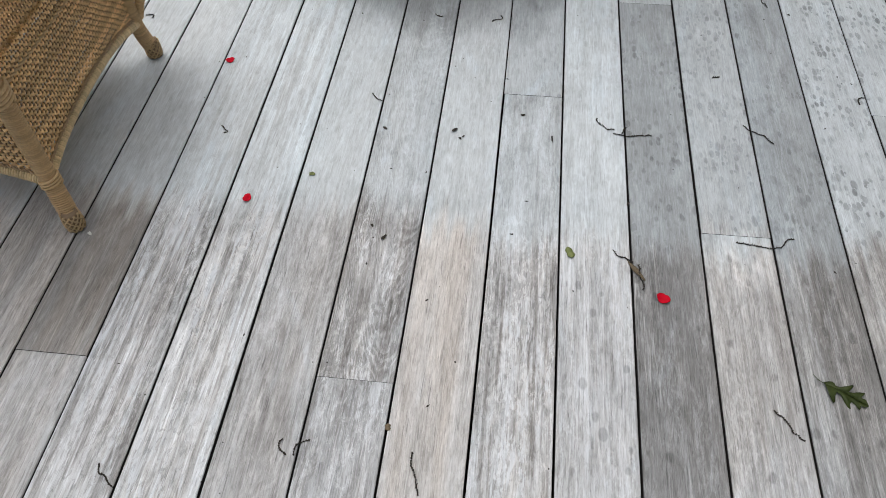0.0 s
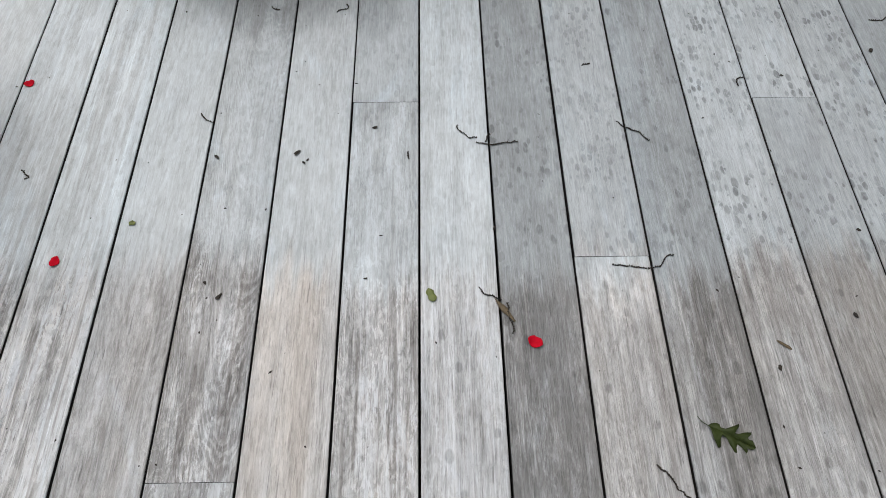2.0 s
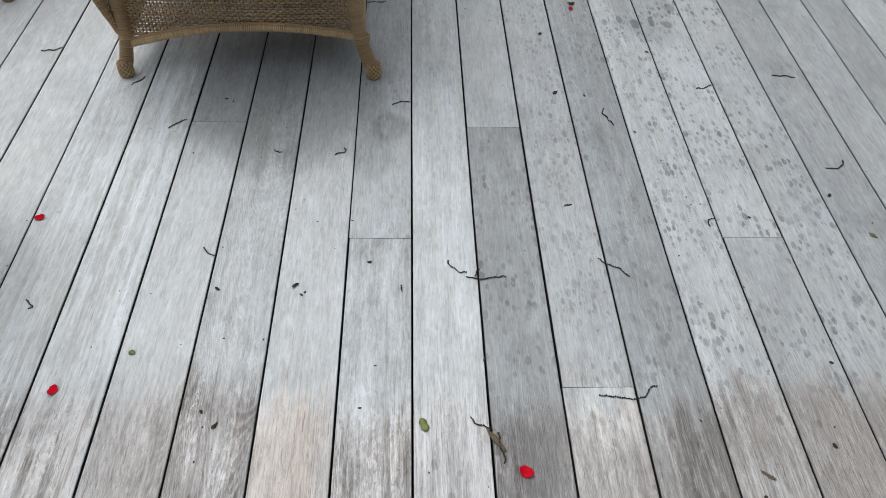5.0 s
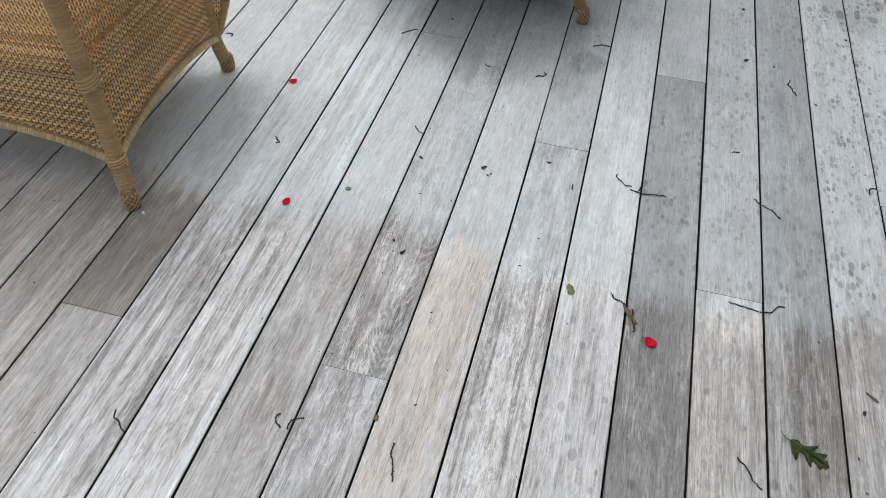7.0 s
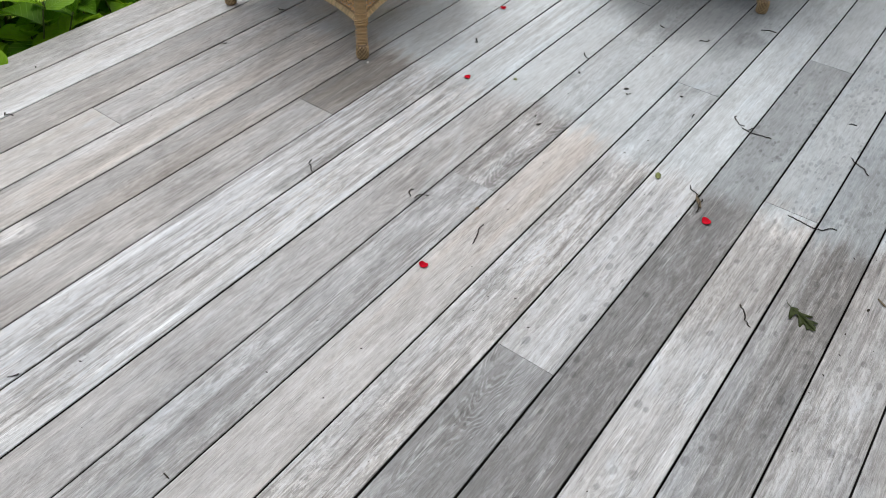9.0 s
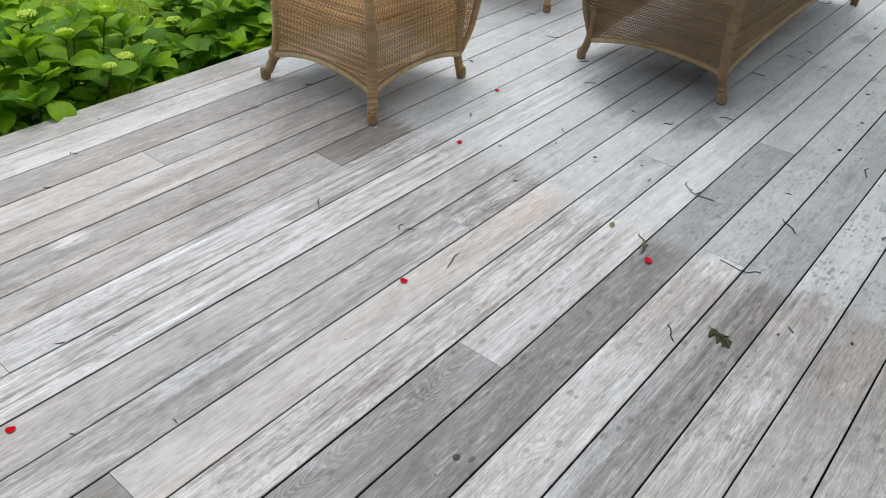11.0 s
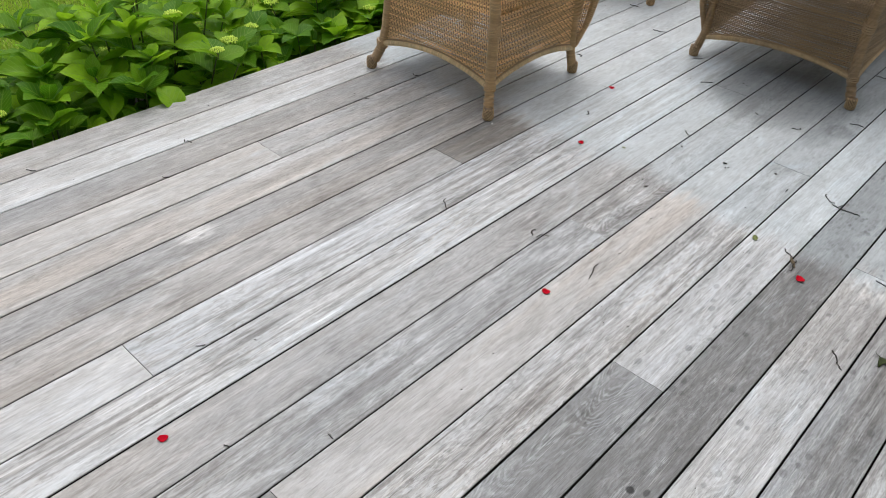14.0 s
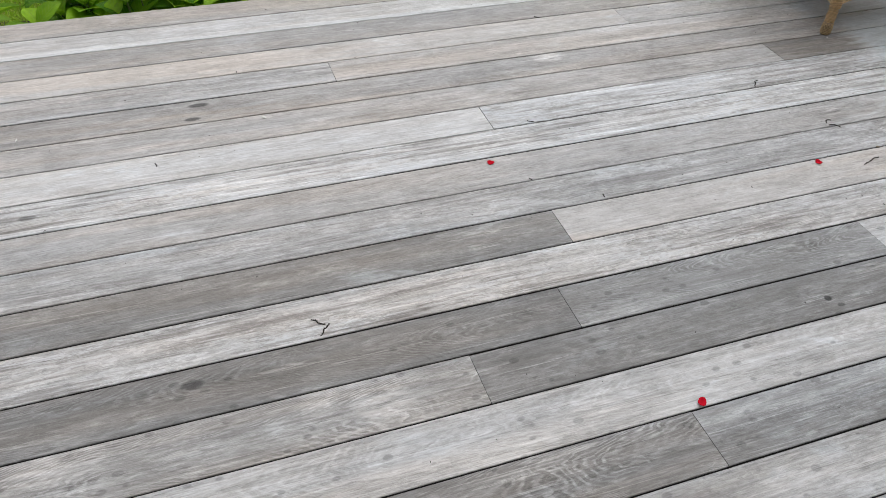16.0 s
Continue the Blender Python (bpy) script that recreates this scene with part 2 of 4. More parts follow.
    spot = m.math("MULTIPLY", spot, m.math("MULTIPLY", m.math("POWER", spotty, 1.4), m.math("MULTIPLY_ADD", silver, 0.8, 0.2)))
    value = m.math("MULTIPLY", value, m.math("MULTIPLY_ADD", spot, -0.64, 1.0))
    # scattered dried drops on the trodden boards
    drop = m.node("ShaderNodeTexVoronoi", Scale=1.0, Randomness=1.0)
    m.put(drop.inputs["Vector"], m.vec(m.math("MULTIPLY", ox, 30.0), m.math("MULTIPLY", oy, 19.0), m.math("MULTIPLY", grain(90, 60, 3), 0.35)))
    some = m.t.nodes.new("ShaderNodeSeparateColor")
    m.t.links.new(drop.outputs["Color"], some.inputs[0])
    wet = m.math("SUBTRACT", drop.outputs["Distance"], m.math("MULTIPLY_ADD", some.outputs[0], 0.13, 0.13))
    wet = m.math("MULTIPLY", m.ramp(wet, 0.05, -0.05), m.math("MULTIPLY", m.math("GREATER_THAN", some.outputs[1], 0.50), m.ramp(x, -0.15, 0.10)))
    wet = m.math("MULTIPLY", wet, m.math("SUBTRACT", 1.0, silver))
    value = m.math("MULTIPLY", value, m.math("MULTIPLY_ADD", wet, -0.32, 1.0))
    # mildew clouds
    cloud = m.math("MULTIPLY", m.ramp(m.noise(pos, 2.3, 6, 0.68), 0.50, 0.74), 0.24)
    value = m.math("MULTIPLY", value, m.math("SUBTRACT", 1.0, cloud))
    # browner, darker band just inside the dry strip, growing towards +x
    brown_band = m.math("MULTIPLY", m.ramp(edge, 1.02, 1.52), m.math("SUBTRACT", 1.0, silver))
    brown_band = m.math("MULTIPLY", brown_band, m.math("MULTIPLY", m.ramp(x, 0.10, 0.50), m.ramp(grain(40, 3, 5, 0.65, 0.0, 125.0), 0.30, 0.60, 0.5, 1.0)))
    value = m.math("MULTIPLY", value, m.math("MULTIPLY_ADD", brown_band, -0.24, 1.0))
    # knots and stains; the broad one at the sofa also paints its shadow
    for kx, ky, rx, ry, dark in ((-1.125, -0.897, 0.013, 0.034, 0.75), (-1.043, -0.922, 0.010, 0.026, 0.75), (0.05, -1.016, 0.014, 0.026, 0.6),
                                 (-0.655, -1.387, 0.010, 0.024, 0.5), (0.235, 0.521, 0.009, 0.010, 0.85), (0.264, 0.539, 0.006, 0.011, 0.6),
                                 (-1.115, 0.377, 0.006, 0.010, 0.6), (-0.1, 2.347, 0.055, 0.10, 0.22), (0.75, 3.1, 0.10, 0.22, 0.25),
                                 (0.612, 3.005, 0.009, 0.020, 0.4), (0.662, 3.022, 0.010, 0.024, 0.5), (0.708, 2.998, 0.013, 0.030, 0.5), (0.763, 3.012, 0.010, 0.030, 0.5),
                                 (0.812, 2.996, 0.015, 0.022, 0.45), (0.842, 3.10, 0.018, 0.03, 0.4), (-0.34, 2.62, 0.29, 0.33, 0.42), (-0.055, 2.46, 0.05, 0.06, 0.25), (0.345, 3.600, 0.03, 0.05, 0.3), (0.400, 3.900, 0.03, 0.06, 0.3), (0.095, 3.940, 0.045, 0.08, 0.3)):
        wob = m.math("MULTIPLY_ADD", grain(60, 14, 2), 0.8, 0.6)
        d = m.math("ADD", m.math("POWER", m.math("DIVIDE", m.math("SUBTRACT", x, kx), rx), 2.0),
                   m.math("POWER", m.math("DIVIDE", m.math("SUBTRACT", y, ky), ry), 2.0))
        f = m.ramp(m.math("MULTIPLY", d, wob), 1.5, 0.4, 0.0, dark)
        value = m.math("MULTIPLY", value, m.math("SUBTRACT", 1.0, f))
    # pale rubbed places: round a knot, at a board's end
    for kx, ky, rx, ry, light in ((-1.130, 0.365, 0.035, 0.075, 0.36), (0.370, 1.585, 0.065, 0.075, 0.22), (-0.36, 1.50, 0.06, 0.09, 0.12), (-0.11, 1.60, 0.05, 0.06, 0.14),
                                  (0.221, -0.632, 0.055, 0.075, 0.22), (0.175, -0.765, 0.05, 0.05, 0.15), (-0.66, -0.85, 0.055, 0.24, 0.12), (0.350, -0.192, 0.05, 0.06, 0.13), (0.160, -1.287, 0.06, 0.10, 0.15), (0.115, 0.03, 0.03, 0.14, 0.10)):
        d = m.math("ADD", m.math("POWER", m.math("DIVIDE", m.math("SUBTRACT", x, kx), rx), 2.0), m.math("POWER", m.math("DIVIDE", m.math("SUBTRACT", y, ky), ry), 2.0))
        halo = m.math("MULTIPLY", m.ramp(m.math("MULTIPLY", d, m.math("MULTIPLY_ADD", grain(40, 14, 4, 0.65), 2.4, 0.1)), 1.6, 0.1), m.ramp(grain(70, 12, 5, 0.7), 0.35, 0.6))
        value = m.math("ADD", value, m.math("MULTIPLY", halo, light))
    c = m.t.nodes.new("ShaderNodeCombineColor")
    for s in c.inputs:
        m.put(s, value)
    colour_bare = m.mix(bare, (1, 1, 1, 1), (1.03, 0.992, 0.965, 1))
    brown = m.mix(m.math("MULTIPLY", wash, 0.5), (1, 1, 1, 1), (1.02, 0.995, 0.975, 1))
    brown = m.mix(m.math("MULTIPLY", m.ramp(sum_, 0.25, -0.35), calm), brown, (1.028, 0.997, 0.962, 1))
    brown = m.mix(m.math("MULTIPLY", m.ramp(grain(7, 1.1, 3, 0.55, 0.5, 117.0), 0.40, 0.62), calm), brown, m.mix(1.0, brown, (1.010, 1.0, 0.985, 1), "MULTIPLY"))
    brown = m.mix(m.math("MAXIMUM", wipe, m.math("MULTIPLY", sap, 0.5)), brown, (0.972, 1.002, 1.020, 1))
    brown = m.mix(brown_band, brown, m.mix(1.0, brown, (1.035, 0.994, 0.955, 1), "MULTIPLY"))
    brown = m.mix(m.math("MULTIPLY", flake, 0.8), brown, (0.975, 1.0, 1.025, 1))
    colour = m.mix(1.0, m.mix(1.0, c.outputs[0], tint, "MULTIPLY"), m.mix(1.0, brown, colour_bare, "MULTIPLY"), "MULTIPLY")
    rough = m.math("MULTIPLY_ADD", lines, 0.2, m.math("MULTIPLY_ADD", silver, -0.05, 0.52))
    height = m.math("ADD", m.math("ADD", fine, m.math("MULTIPLY", fibre, 0.7)), m.math("MULTIPLY_ADD", flake, 0.3, lines))
    height = m.math("MULTIPLY", height, calm)
    return m.finish(colour, rough, height, 0.0012, 0.55, 0.45)


def wicker(name, colour, spread=0.5):
    m = Nodes(name)
    pos = m.local()
    v = m.math("MULTIPLY_ADD", m.noise(pos, 6.0, 4), 0.9, 0.55)
    v = m.math("MULTIPLY", v, m.math("MULTIPLY_ADD", m.island(), spread, 1.0 - spread / 2))
    v = m.math("MULTIPLY", v, m.math("MULTIPLY_ADD", m.noise(pos, 260.0, 2), 0.5, 0.75))
    c = m.t.nodes.new("ShaderNodeCombineColor")
    for s, k in zip(c.inputs, colour):
        m.put(s, m.math("MULTIPLY", v, k))
    faded = m.mix(m.ramp(m.noise(pos, 9.0, 3), 0.5, 0.75, 0.0, 0.22), c.outputs[0], (0.33, 0.29, 0.23, 1))
    return m.finish(faded, 0.5, m.noise(pos, 420.0, 2), 0.0006, 0.5, 0.4)


def leaf_green():
    m = Nodes("hydrangea_leaf")
    uv = m.t.nodes.new("ShaderNodeTexCoord").outputs["UV"]
    s = m.t.nodes.new("ShaderNodeSeparateXYZ")
    m.t.links.new(uv, s.inputs[0])
    across = m.math("ABSOLUTE", m.math("SUBTRACT", s.outputs[0], 0.5))
    side = m.math("SINE", m.math("MULTIPLY", m.math("SUBTRACT", s.outputs[1], m.math("MULTIPLY", across, 0.55)), 50.0))
    vein = m.math("MAXIMUM", m.ramp(side, 0.80, 0.99), m.ramp(across, 0.035, 0.012))
    r = m.random()
    base = m.mix(m.math("POWER", r, 1.3), (0.066, 0.205, 0.006, 1), (0.39, 0.66, 0.022, 1))
    base = m.mix(m.ramp(m.noise(m.local(), 28.0, 3), 0.4, 0.75, 0.0, 0.4), base, (0.10, 0.28, 0.010, 1))
    base = m.mix(m.math("MULTIPLY", vein, 0.45), base, (0.27, 0.46, 0.05, 1))
    height = m.math("ADD", m.math("MULTIPLY", vein, -1.0), m.math("MULTIPLY", m.noise(m.local(), 90.0, 2), 0.5))
    return m.finish(base, 0.5, height, 0.0012, 0.7, 0.24, through=0.42)


def plain(name, a, b, scale=40.0, rough=0.6, bump=0.5, through=0.0, spec=0.5, depth=0.001):
    m = Nodes(name)
    n = m.noise(m.local(), scale, 4)
    jitter = m.math("MULTIPLY_ADD", m.random(), 0.3, m.math("MULTIPLY_ADD", n, 1.4, -0.35), clamp=True)
    return m.finish(m.mix(jitter, (*a, 1), (*b, 1)), rough, n, depth, bump, spec, through)


def grass_ground():
    m = Nodes("lawn")
    pos, _ = m.where()
    n = m.noise(pos, 1.1, 4)
    f = m.noise(pos, 90.0, 3)
    c = m.mix(n, (0.19, 0.29, 0.022, 1), (0.29, 0.41, 0.040, 1))
    c = m.mix(m.ramp(f, 0.35, 0.7), c, (0.09, 0.15, 0.016, 1))
    return m.finish(c, 0.85, f, 0.02, 0.8, 0.2)


def grass_blades():
    m = Nodes("grass_blades")
    pos, _ = m.where()
    c = m.mix(m.ramp(m.noise(pos, 1.6, 4), 0.32, 0.68), (0.28, 0.50, 0.033, 1), (0.49, 0.72, 0.070, 1))
    c = m.mix(m.ramp(m.noise(pos, 14.0, 3), 0.42, 0.66, 0.0, 0.55), c, (0.17, 0.30, 0.025, 1))
    c = m.mix(m.math("POWER", m.island(), 4.0), c, (0.50, 0.48, 0.13, 1))
    return m.finish(c, 0.55, None, spec=0.3, through=0.3)


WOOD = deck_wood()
RIM = plain("rim_board_wood", (0.16, 0.145, 0.125), (0.34, 0.325, 0.30), 14.0, 0.7)
WEAVE = wicker("honey_wicker", (0.84, 0.555, 0.275), 0.6)
# dark cane for stakes and foot cores, painting the shade between strands
SHADE_CANE = wicker("gap_shade_cane", (0.20, 0.13, 0.07), 0.2)
BROWN_WEAVE = wicker("brown_wicker", (0.33, 0.232, 0.135))
BROWN_RAIL = wicker("brown_cane_rail", (0.50, 0.365, 0.205), 0.3)
BROWN_WRAP = wicker("brown_wrapped_cane", (0.34, 0.23, 0.125), 0.3)
WRAP = wicker("wrapped_cane", (0.52, 0.35, 0.18), 0.3)
RAIL = wicker("pale_cane_rail", (0.70, 0.53, 0.30), 0.35)
FOOT = wicker("plaited_cane_foot", (0.50, 0.35, 0.19), 0.4)
BRAID = wicker("braided_edge", (0.72, 0.55, 0.33), 0.3)
LEAF = leaf_green()
STEM = plain("green_stem", (0.07, 0.10, 0.02), (0.14, 0.19, 0.04), 60.0)
BUDS = plain("hydrangea_buds", (0.46, 0.68, 0.05), (0.74, 0.88, 0.14), 200.0, 0.6)
SOIL = plain("dark_mulch", (0.012, 0.009, 0.006), (0.05, 0.036, 0.024), 60.0, 0.95, 1.0, depth=0.02)
LAWN = grass_ground()
BLADES = grass_blades()
PETAL = plain("red_petal", (0.34, 0.001, 0.010), (0.56, 0.002, 0.018), 120.0, 0.7, 0.4, 0.0, 0.08)
OAK = plain("dark_oak_leaf", (0.016, 0.026, 0.005), (0.040, 0.054, 0.011), 70.0, 0.55, 0.6, 0.05, 0.2)
YELLOWGREEN = plain("faded_leaf", (0.10, 0.13, 0.03), (0.22, 0.24, 0.07), 90.0, 0.6, 0.5, 0.1)
CATKIN = plain("dried_catkin", (0.008, 0.007, 0.006), (0.042, 0.032, 0.022), 300.0, 0.9, 1.0)
TAN = plain("dried_husk", (0.06, 0.045, 0.025), (0.17, 0.125, 0.07), 200.0, 0.8)
EDGE_SHADE = plain("gap_shade_edge", (0.008, 0.007, 0.006), (0.04, 0.035, 0.03), 50.0, 0.9)
SHADE_GREY = plain("shade_wall_grey", (0.30, 0.30, 0.29), (0.42, 0.42, 0.40), 3.0, 0.8)
WHITE = plain("white_dropping", (0.60, 0.60, 0.56), (0.80, 0.80, 0.77), 150.0, 0.7)


# ---- mesh tools ----
def mesh_of(name, verts, faces, material, smooth=True):
    me = bpy.data.meshes.new(name)
    me.from_pydata([tuple(v) for v in verts], [], faces)
    me.update()
    if smooth:
        me.shade_smooth()
    me.materials.append(material)
    return me


def part(name, me, parent, label="", m=None):
    ob = new(name, me)
    ob.parent = parent
    if m is not None:
        ob.matrix_basis = m
    return tagged(ob, label, kind="stuff" if name in WOVEN else "")


# parts of countless woven strands
WOVEN = ("back_panel", "side_panel", "skirt_panel", "front_panel", "seat", "arm", "wing", "apron", "tabletop", "foot", "plaited_lip")


def joined(pieces):
    """Several (verts, faces) as one."""
    verts, faces, k = [], [], 0
    for v, f in pieces:
        verts.append(np.asarray(v, float).reshape(-1, 3))
        faces += [tuple(i + k for i in q) for q in f]
        k += len(verts[-1])
    return np.vstack(verts), faces


def strip_tube(points, side, up, half_side, half_up):
    """A four-sided tube along points; side and up are unit vectors at each."""
    p = np.asarray(points, float)
    ring = np.stack([p + side * half_side, p + up * half_up, p - side * half_side, p - up * half_up], 1).reshape(-1, 3)
    n = len(p)
    faces = [(4 * i + j, 4 * i + (j + 1) % 4, 4 * i + 4 + (j + 1) % 4, 4 * i + 4 + j) for i in range(n - 1) for j in range(4)]
    faces += [(3, 2, 1, 0), (4 * n - 4, 4 * n - 3, 4 * n - 2, 4 * n - 1)]
    return ring, faces


def frames_along(p):
    """Tangent, side and up along a polyline, carried on without twist."""
    t = np.gradient(p, axis=0)
    t /= np.linalg.norm(t, axis=1)[:, None] + 1e-12
    ref = np.array([0.0, 0.0, 1.0]) if abs(t[0][2]) < 0.8 else np.array([0.0, 1.0, 0.0])
    side, up = np.zeros_like(p), np.zeros_like(p)
    s = np.cross(t[0], ref)
    for i in range(len(p)):
        s = s - t[i] * np.dot(s, t[i])
        s /= np.linalg.norm(s) + 1e-12
        side[i], up[i] = s, np.cross(s, t[i])
    return t, side, up


def tube(points, radius, sides=8, closed_ends=True):
    p = np.asarray(points, float)
    r = np.broadcast_to(np.asarray(radius, float), (len(p),))
    _, side, up = frames_along(p)
    a = np.arange(sides) * 2 * math.pi / sides
    ring = p[:, None] + r[:, None, None] * (side[:, None] * np.cos(a)[None, :, None] + up[:, None] * np.sin(a)[None, :, None])
    n = len(p)
    faces = [(i * sides + j, i * sides + (j + 1) % sides, (i + 1) * sides + (j + 1) % sides, (i + 1) * sides + j)
             for i in range(n - 1) for j in range(sides)]
    if closed_ends:
        faces += [tuple(reversed(range(sides))), tuple((n - 1) * sides + j for j in range(sides))]
    return ring.reshape(-1, 3), faces


def smooth_path(knots, step):
    """Points at even steps along a soft curve through the knots."""
    k = np.asarray(knots, float)
    k = np.vstack([2 * k[0] - k[1], k, 2 * k[-1] - k[-2]])
    out = []
    for i in range(1, len(k) - 2):
        a, b, c, d = k[i - 1:i + 3]
        for u in np.linspace(0, 1, 24, endpoint=False):
            out.append(0.5 * (2 * b + (c - a) * u + (2 * a - 5 * b + 4 * c - d) * u * u + (3 * b - a - 3 * c + d) * u ** 3))
    out.append(k[-2])
    out = np.array(out)
    run = np.r_[0, np.cumsum(np.linalg.norm(np.diff(out, axis=0), axis=1))]
    s = np.linspace(0, run[-1], max(3, int(run[-1] / step) + 1))
    return np.stack([np.interp(s, run, out[:, j]) for j in range(3)], 1)


def wrapped(knots, radius, wrap=0.0052, sides=9, seed=1):
    """A pole bound with cane: narrow rounded turns one after another, each a little uneven."""
    rng = np.random.default_rng(seed)
    p = smooth_path(knots, wrap)
    _, side, up = frames_along(p)
    t = np.gradient(p, axis=0)
    n = len(p)
    thick = np.array([radius(i / (n - 1)) for i in range(n)]) if callable(radius) else np.full(n, radius)
    a = np.arange(sides) * 2 * math.pi / sides
    circle = side[:, None] * np.cos(a)[None, :, None] + up[:, None] * np.sin(a)[None, :, None]
    lean = 0.16 * t[:, None] * np.cos(a + 0.6)[None, :, None]
    rings = []
    for along, size in ((-0.50, 0.70), (-0.26, 1.0), (0.24, 1.0), (0.48, 0.70)):
        r = thick * size * rng.uniform(0.965, 1.03, n)
        rings.append(p[:, None] + t[:, None] * along + lean + circle * r[:, None, None])
    v = np.stack(rings, 1).reshape(-1, 3)
    faces = []
    for i in range(n):
        for k in range(3):
            o = (i * 4 + k) * sides
            faces += [(o + j, o + (j + 1) % sides, o + sides + (j + 1) % sides, o + sides + j) for j in range(sides)]
    core, f = tube(p, thick * 0.70, 6)
    return np.vstack([v, core]), faces + [tuple(i + len(v) for i in q) for q in f]


def woven(surface, s_span, t_span, stakes, rows, keep=None, half=0.0032, amp=0.0029, seed=1):
    """Strands woven in and out of stakes over surface(s, t) -> points; keep(s, t) says where there is weave."""
    rng = np.random.default_rng(seed)
    s = np.linspace(*s_span, 2 * stakes + 1)
    t = np.linspace(*t_span, rows)
    S, T = np.meshgrid(s, t)
    e = 1e-3
    p = surface(S, T)
    ds = surface(S + e, T) - surface(S - e, T)
    dt = surface(S, T + e) - surface(S, T - e)
    ds /= np.linalg.norm(ds, axis=2)[..., None] + 1e-12
    dt /= np.linalg.norm(dt, axis=2)[..., None] + 1e-12
    nrm = np.cross(ds, dt)
    nrm /= np.linalg.norm(nrm, axis=2)[..., None] + 1e-12
    k, r = np.meshgrid(np.arange(len(s)), np.arange(rows))
    wave = np.where(k % 2 == 1, np.where(((k - 1) // 2 + r) % 2 == 0, 1.0, -1.0), 0.0)
    wob = rng.normal(0, 0.0005, p.shape[:2]) + 0.0011 * np.sin(k * rng.uniform(0.05, 0.11, (rows, 1)) + rng.uniform(0, 6, (rows, 1)))
    q = p + nrm * (wave * amp)[..., None] + dt * wob[..., None]
    ok = np.ones(S.shape, bool) if keep is None else keep(S, T)
    hs = half * rng.uniform(0.74, 1.12, (rows, 1, 1))
    ring = np.stack([q + dt * hs, q + nrm * half, q - dt * hs, q - nrm * half], 2)
    verts = [ring.reshape(-1, 3)]
    m = len(s)
    base = (np.arange(rows)[:, None] * m + np.arange(m - 1)[None]) * 4
    good = base[ok[:, :-1] & ok[:, 1:]]
    j = np.arange(4)
    quads = np.stack([good[:, None] + j, good[:, None] + (j + 1) % 4, good[:, None] + 4 + (j + 1) % 4, good[:, None] + 4 + j], 2).reshape(-1, 4)
    faces = [tuple(int(i) for i in f) for f in quads]
    count = len(verts[0])
    # the stakes
    tt = np.linspace(*t_span, max(4, rows // 4))
    for i in range(stakes):
        ss = np.full(len(tt), s[2 * i + 1])
        on = np.ones(len(tt), bool) if keep is None else keep(ss, tt)
        if on.sum() < 2:
            continue
        pts = surface(ss[on], tt[on])
        v, f = tube(pts, 0.0019, 4)
        verts.append(v)
        faces += [tuple(a + count for a in g) for g in f]
        count += len(v)
    return np.vstack(verts), faces


def woven_mesh(name, material, *args, **more):
    """A woven panel: strands in the given cane, stakes dark with painted gap shade."""
    verts, faces = woven(*args, **more)
    me = mesh_of(name, verts, faces, material)
    me.materials.append(SHADE_CANE)
    for f in me.polygons:
        if min(f.vertices) >= (2 * args[3] + 1) * args[4] * 4:
            f.material_index = 1
    return me


def braid(knots, width, strand, pitch=0.046):
    """A flat plait: three plies of two canes each along a path."""
    p = smooth_path(knots, 0.004)
    _, side, up = frames_along(p)
    run = np.r_[0, np.cumsum(np.linalg.norm(np.diff(p, axis=0), axis=1))]
    pieces = []
    for k in range(3):
        for d in (-0.5, 0.5):
            a = 2 * math.pi * ((run + d * strand * 2.2) / pitch + k / 3)
            q = p + side * (np.sin(a) * width)[:, None] + up * (np.sin(2 * a) * strand * 1.6)[:, None]
            pieces.append(tube(q, strand, 6))
    return joined(pieces)


def twined(knots, strand, pitch=0.034):
    """Two canes twisted round each other along a path."""
    p = smooth_path(knots, 0.004)
    _, side, up = frames_along(p)
    run = np.r_[0, np.cumsum(np.linalg.norm(np.diff(p, axis=0), axis=1))]
    pieces = []
    for k in range(2):
        a = 2 * math.pi * run / pitch + k * math.pi
        pieces.append(tube(p + (side * np.sin(a)[:, None] + up * np.cos(a)[:, None]) * strand, strand, 5))
    return joined(pieces)


def cane_foot(centre, radius=0.0188, high=0.046):
    """The plaited cap at the end of a leg."""
    pieces = []
    c = np.asarray(centre, float)
    h = np.linspace(0.0, 1.0, 9)
    bulge = radius * (0.95 + 0.13 * np.sin(math.pi * np.clip(h * 0.95 + 0.05, 0, 1)))
    core = np.stack([np.zeros(9), np.zeros(9), h * high], 1) + c
    pieces.append(tube(core, bulge * 0.93, 10))
    for way in (1, -1):
        for k in range(10):
            a = 2 * math.pi * k / 10 + way * h * 2.0
            q = c + np.stack([np.cos(a) * bulge, np.sin(a) * bulge, 0.003 + h * (high - 0.003)], 1)
            pieces.append(tube(q, 0.0019, 4))
    verts, faces = joined(pieces)
    me = mesh_of("foot", verts, faces, FOOT)
    me.materials.append(SHADE_CANE)
    for f in me.polygons:
        if max(f.vertices) < 90:
            f.material_index = 1
    return me


# ---- ground, lawn, flower bed ----
GROUND = -0.40
ground = new("ground", mesh_of("ground", [(-900, -900, GROUND), (900, -900, GROUND), (900, 900, GROUND), (-900, 900, GROUND)], [(0, 1, 2, 3)], LAWN, False))
tagged(ground, "mown green lawn running out to the distance", "lawn", kind="structure")


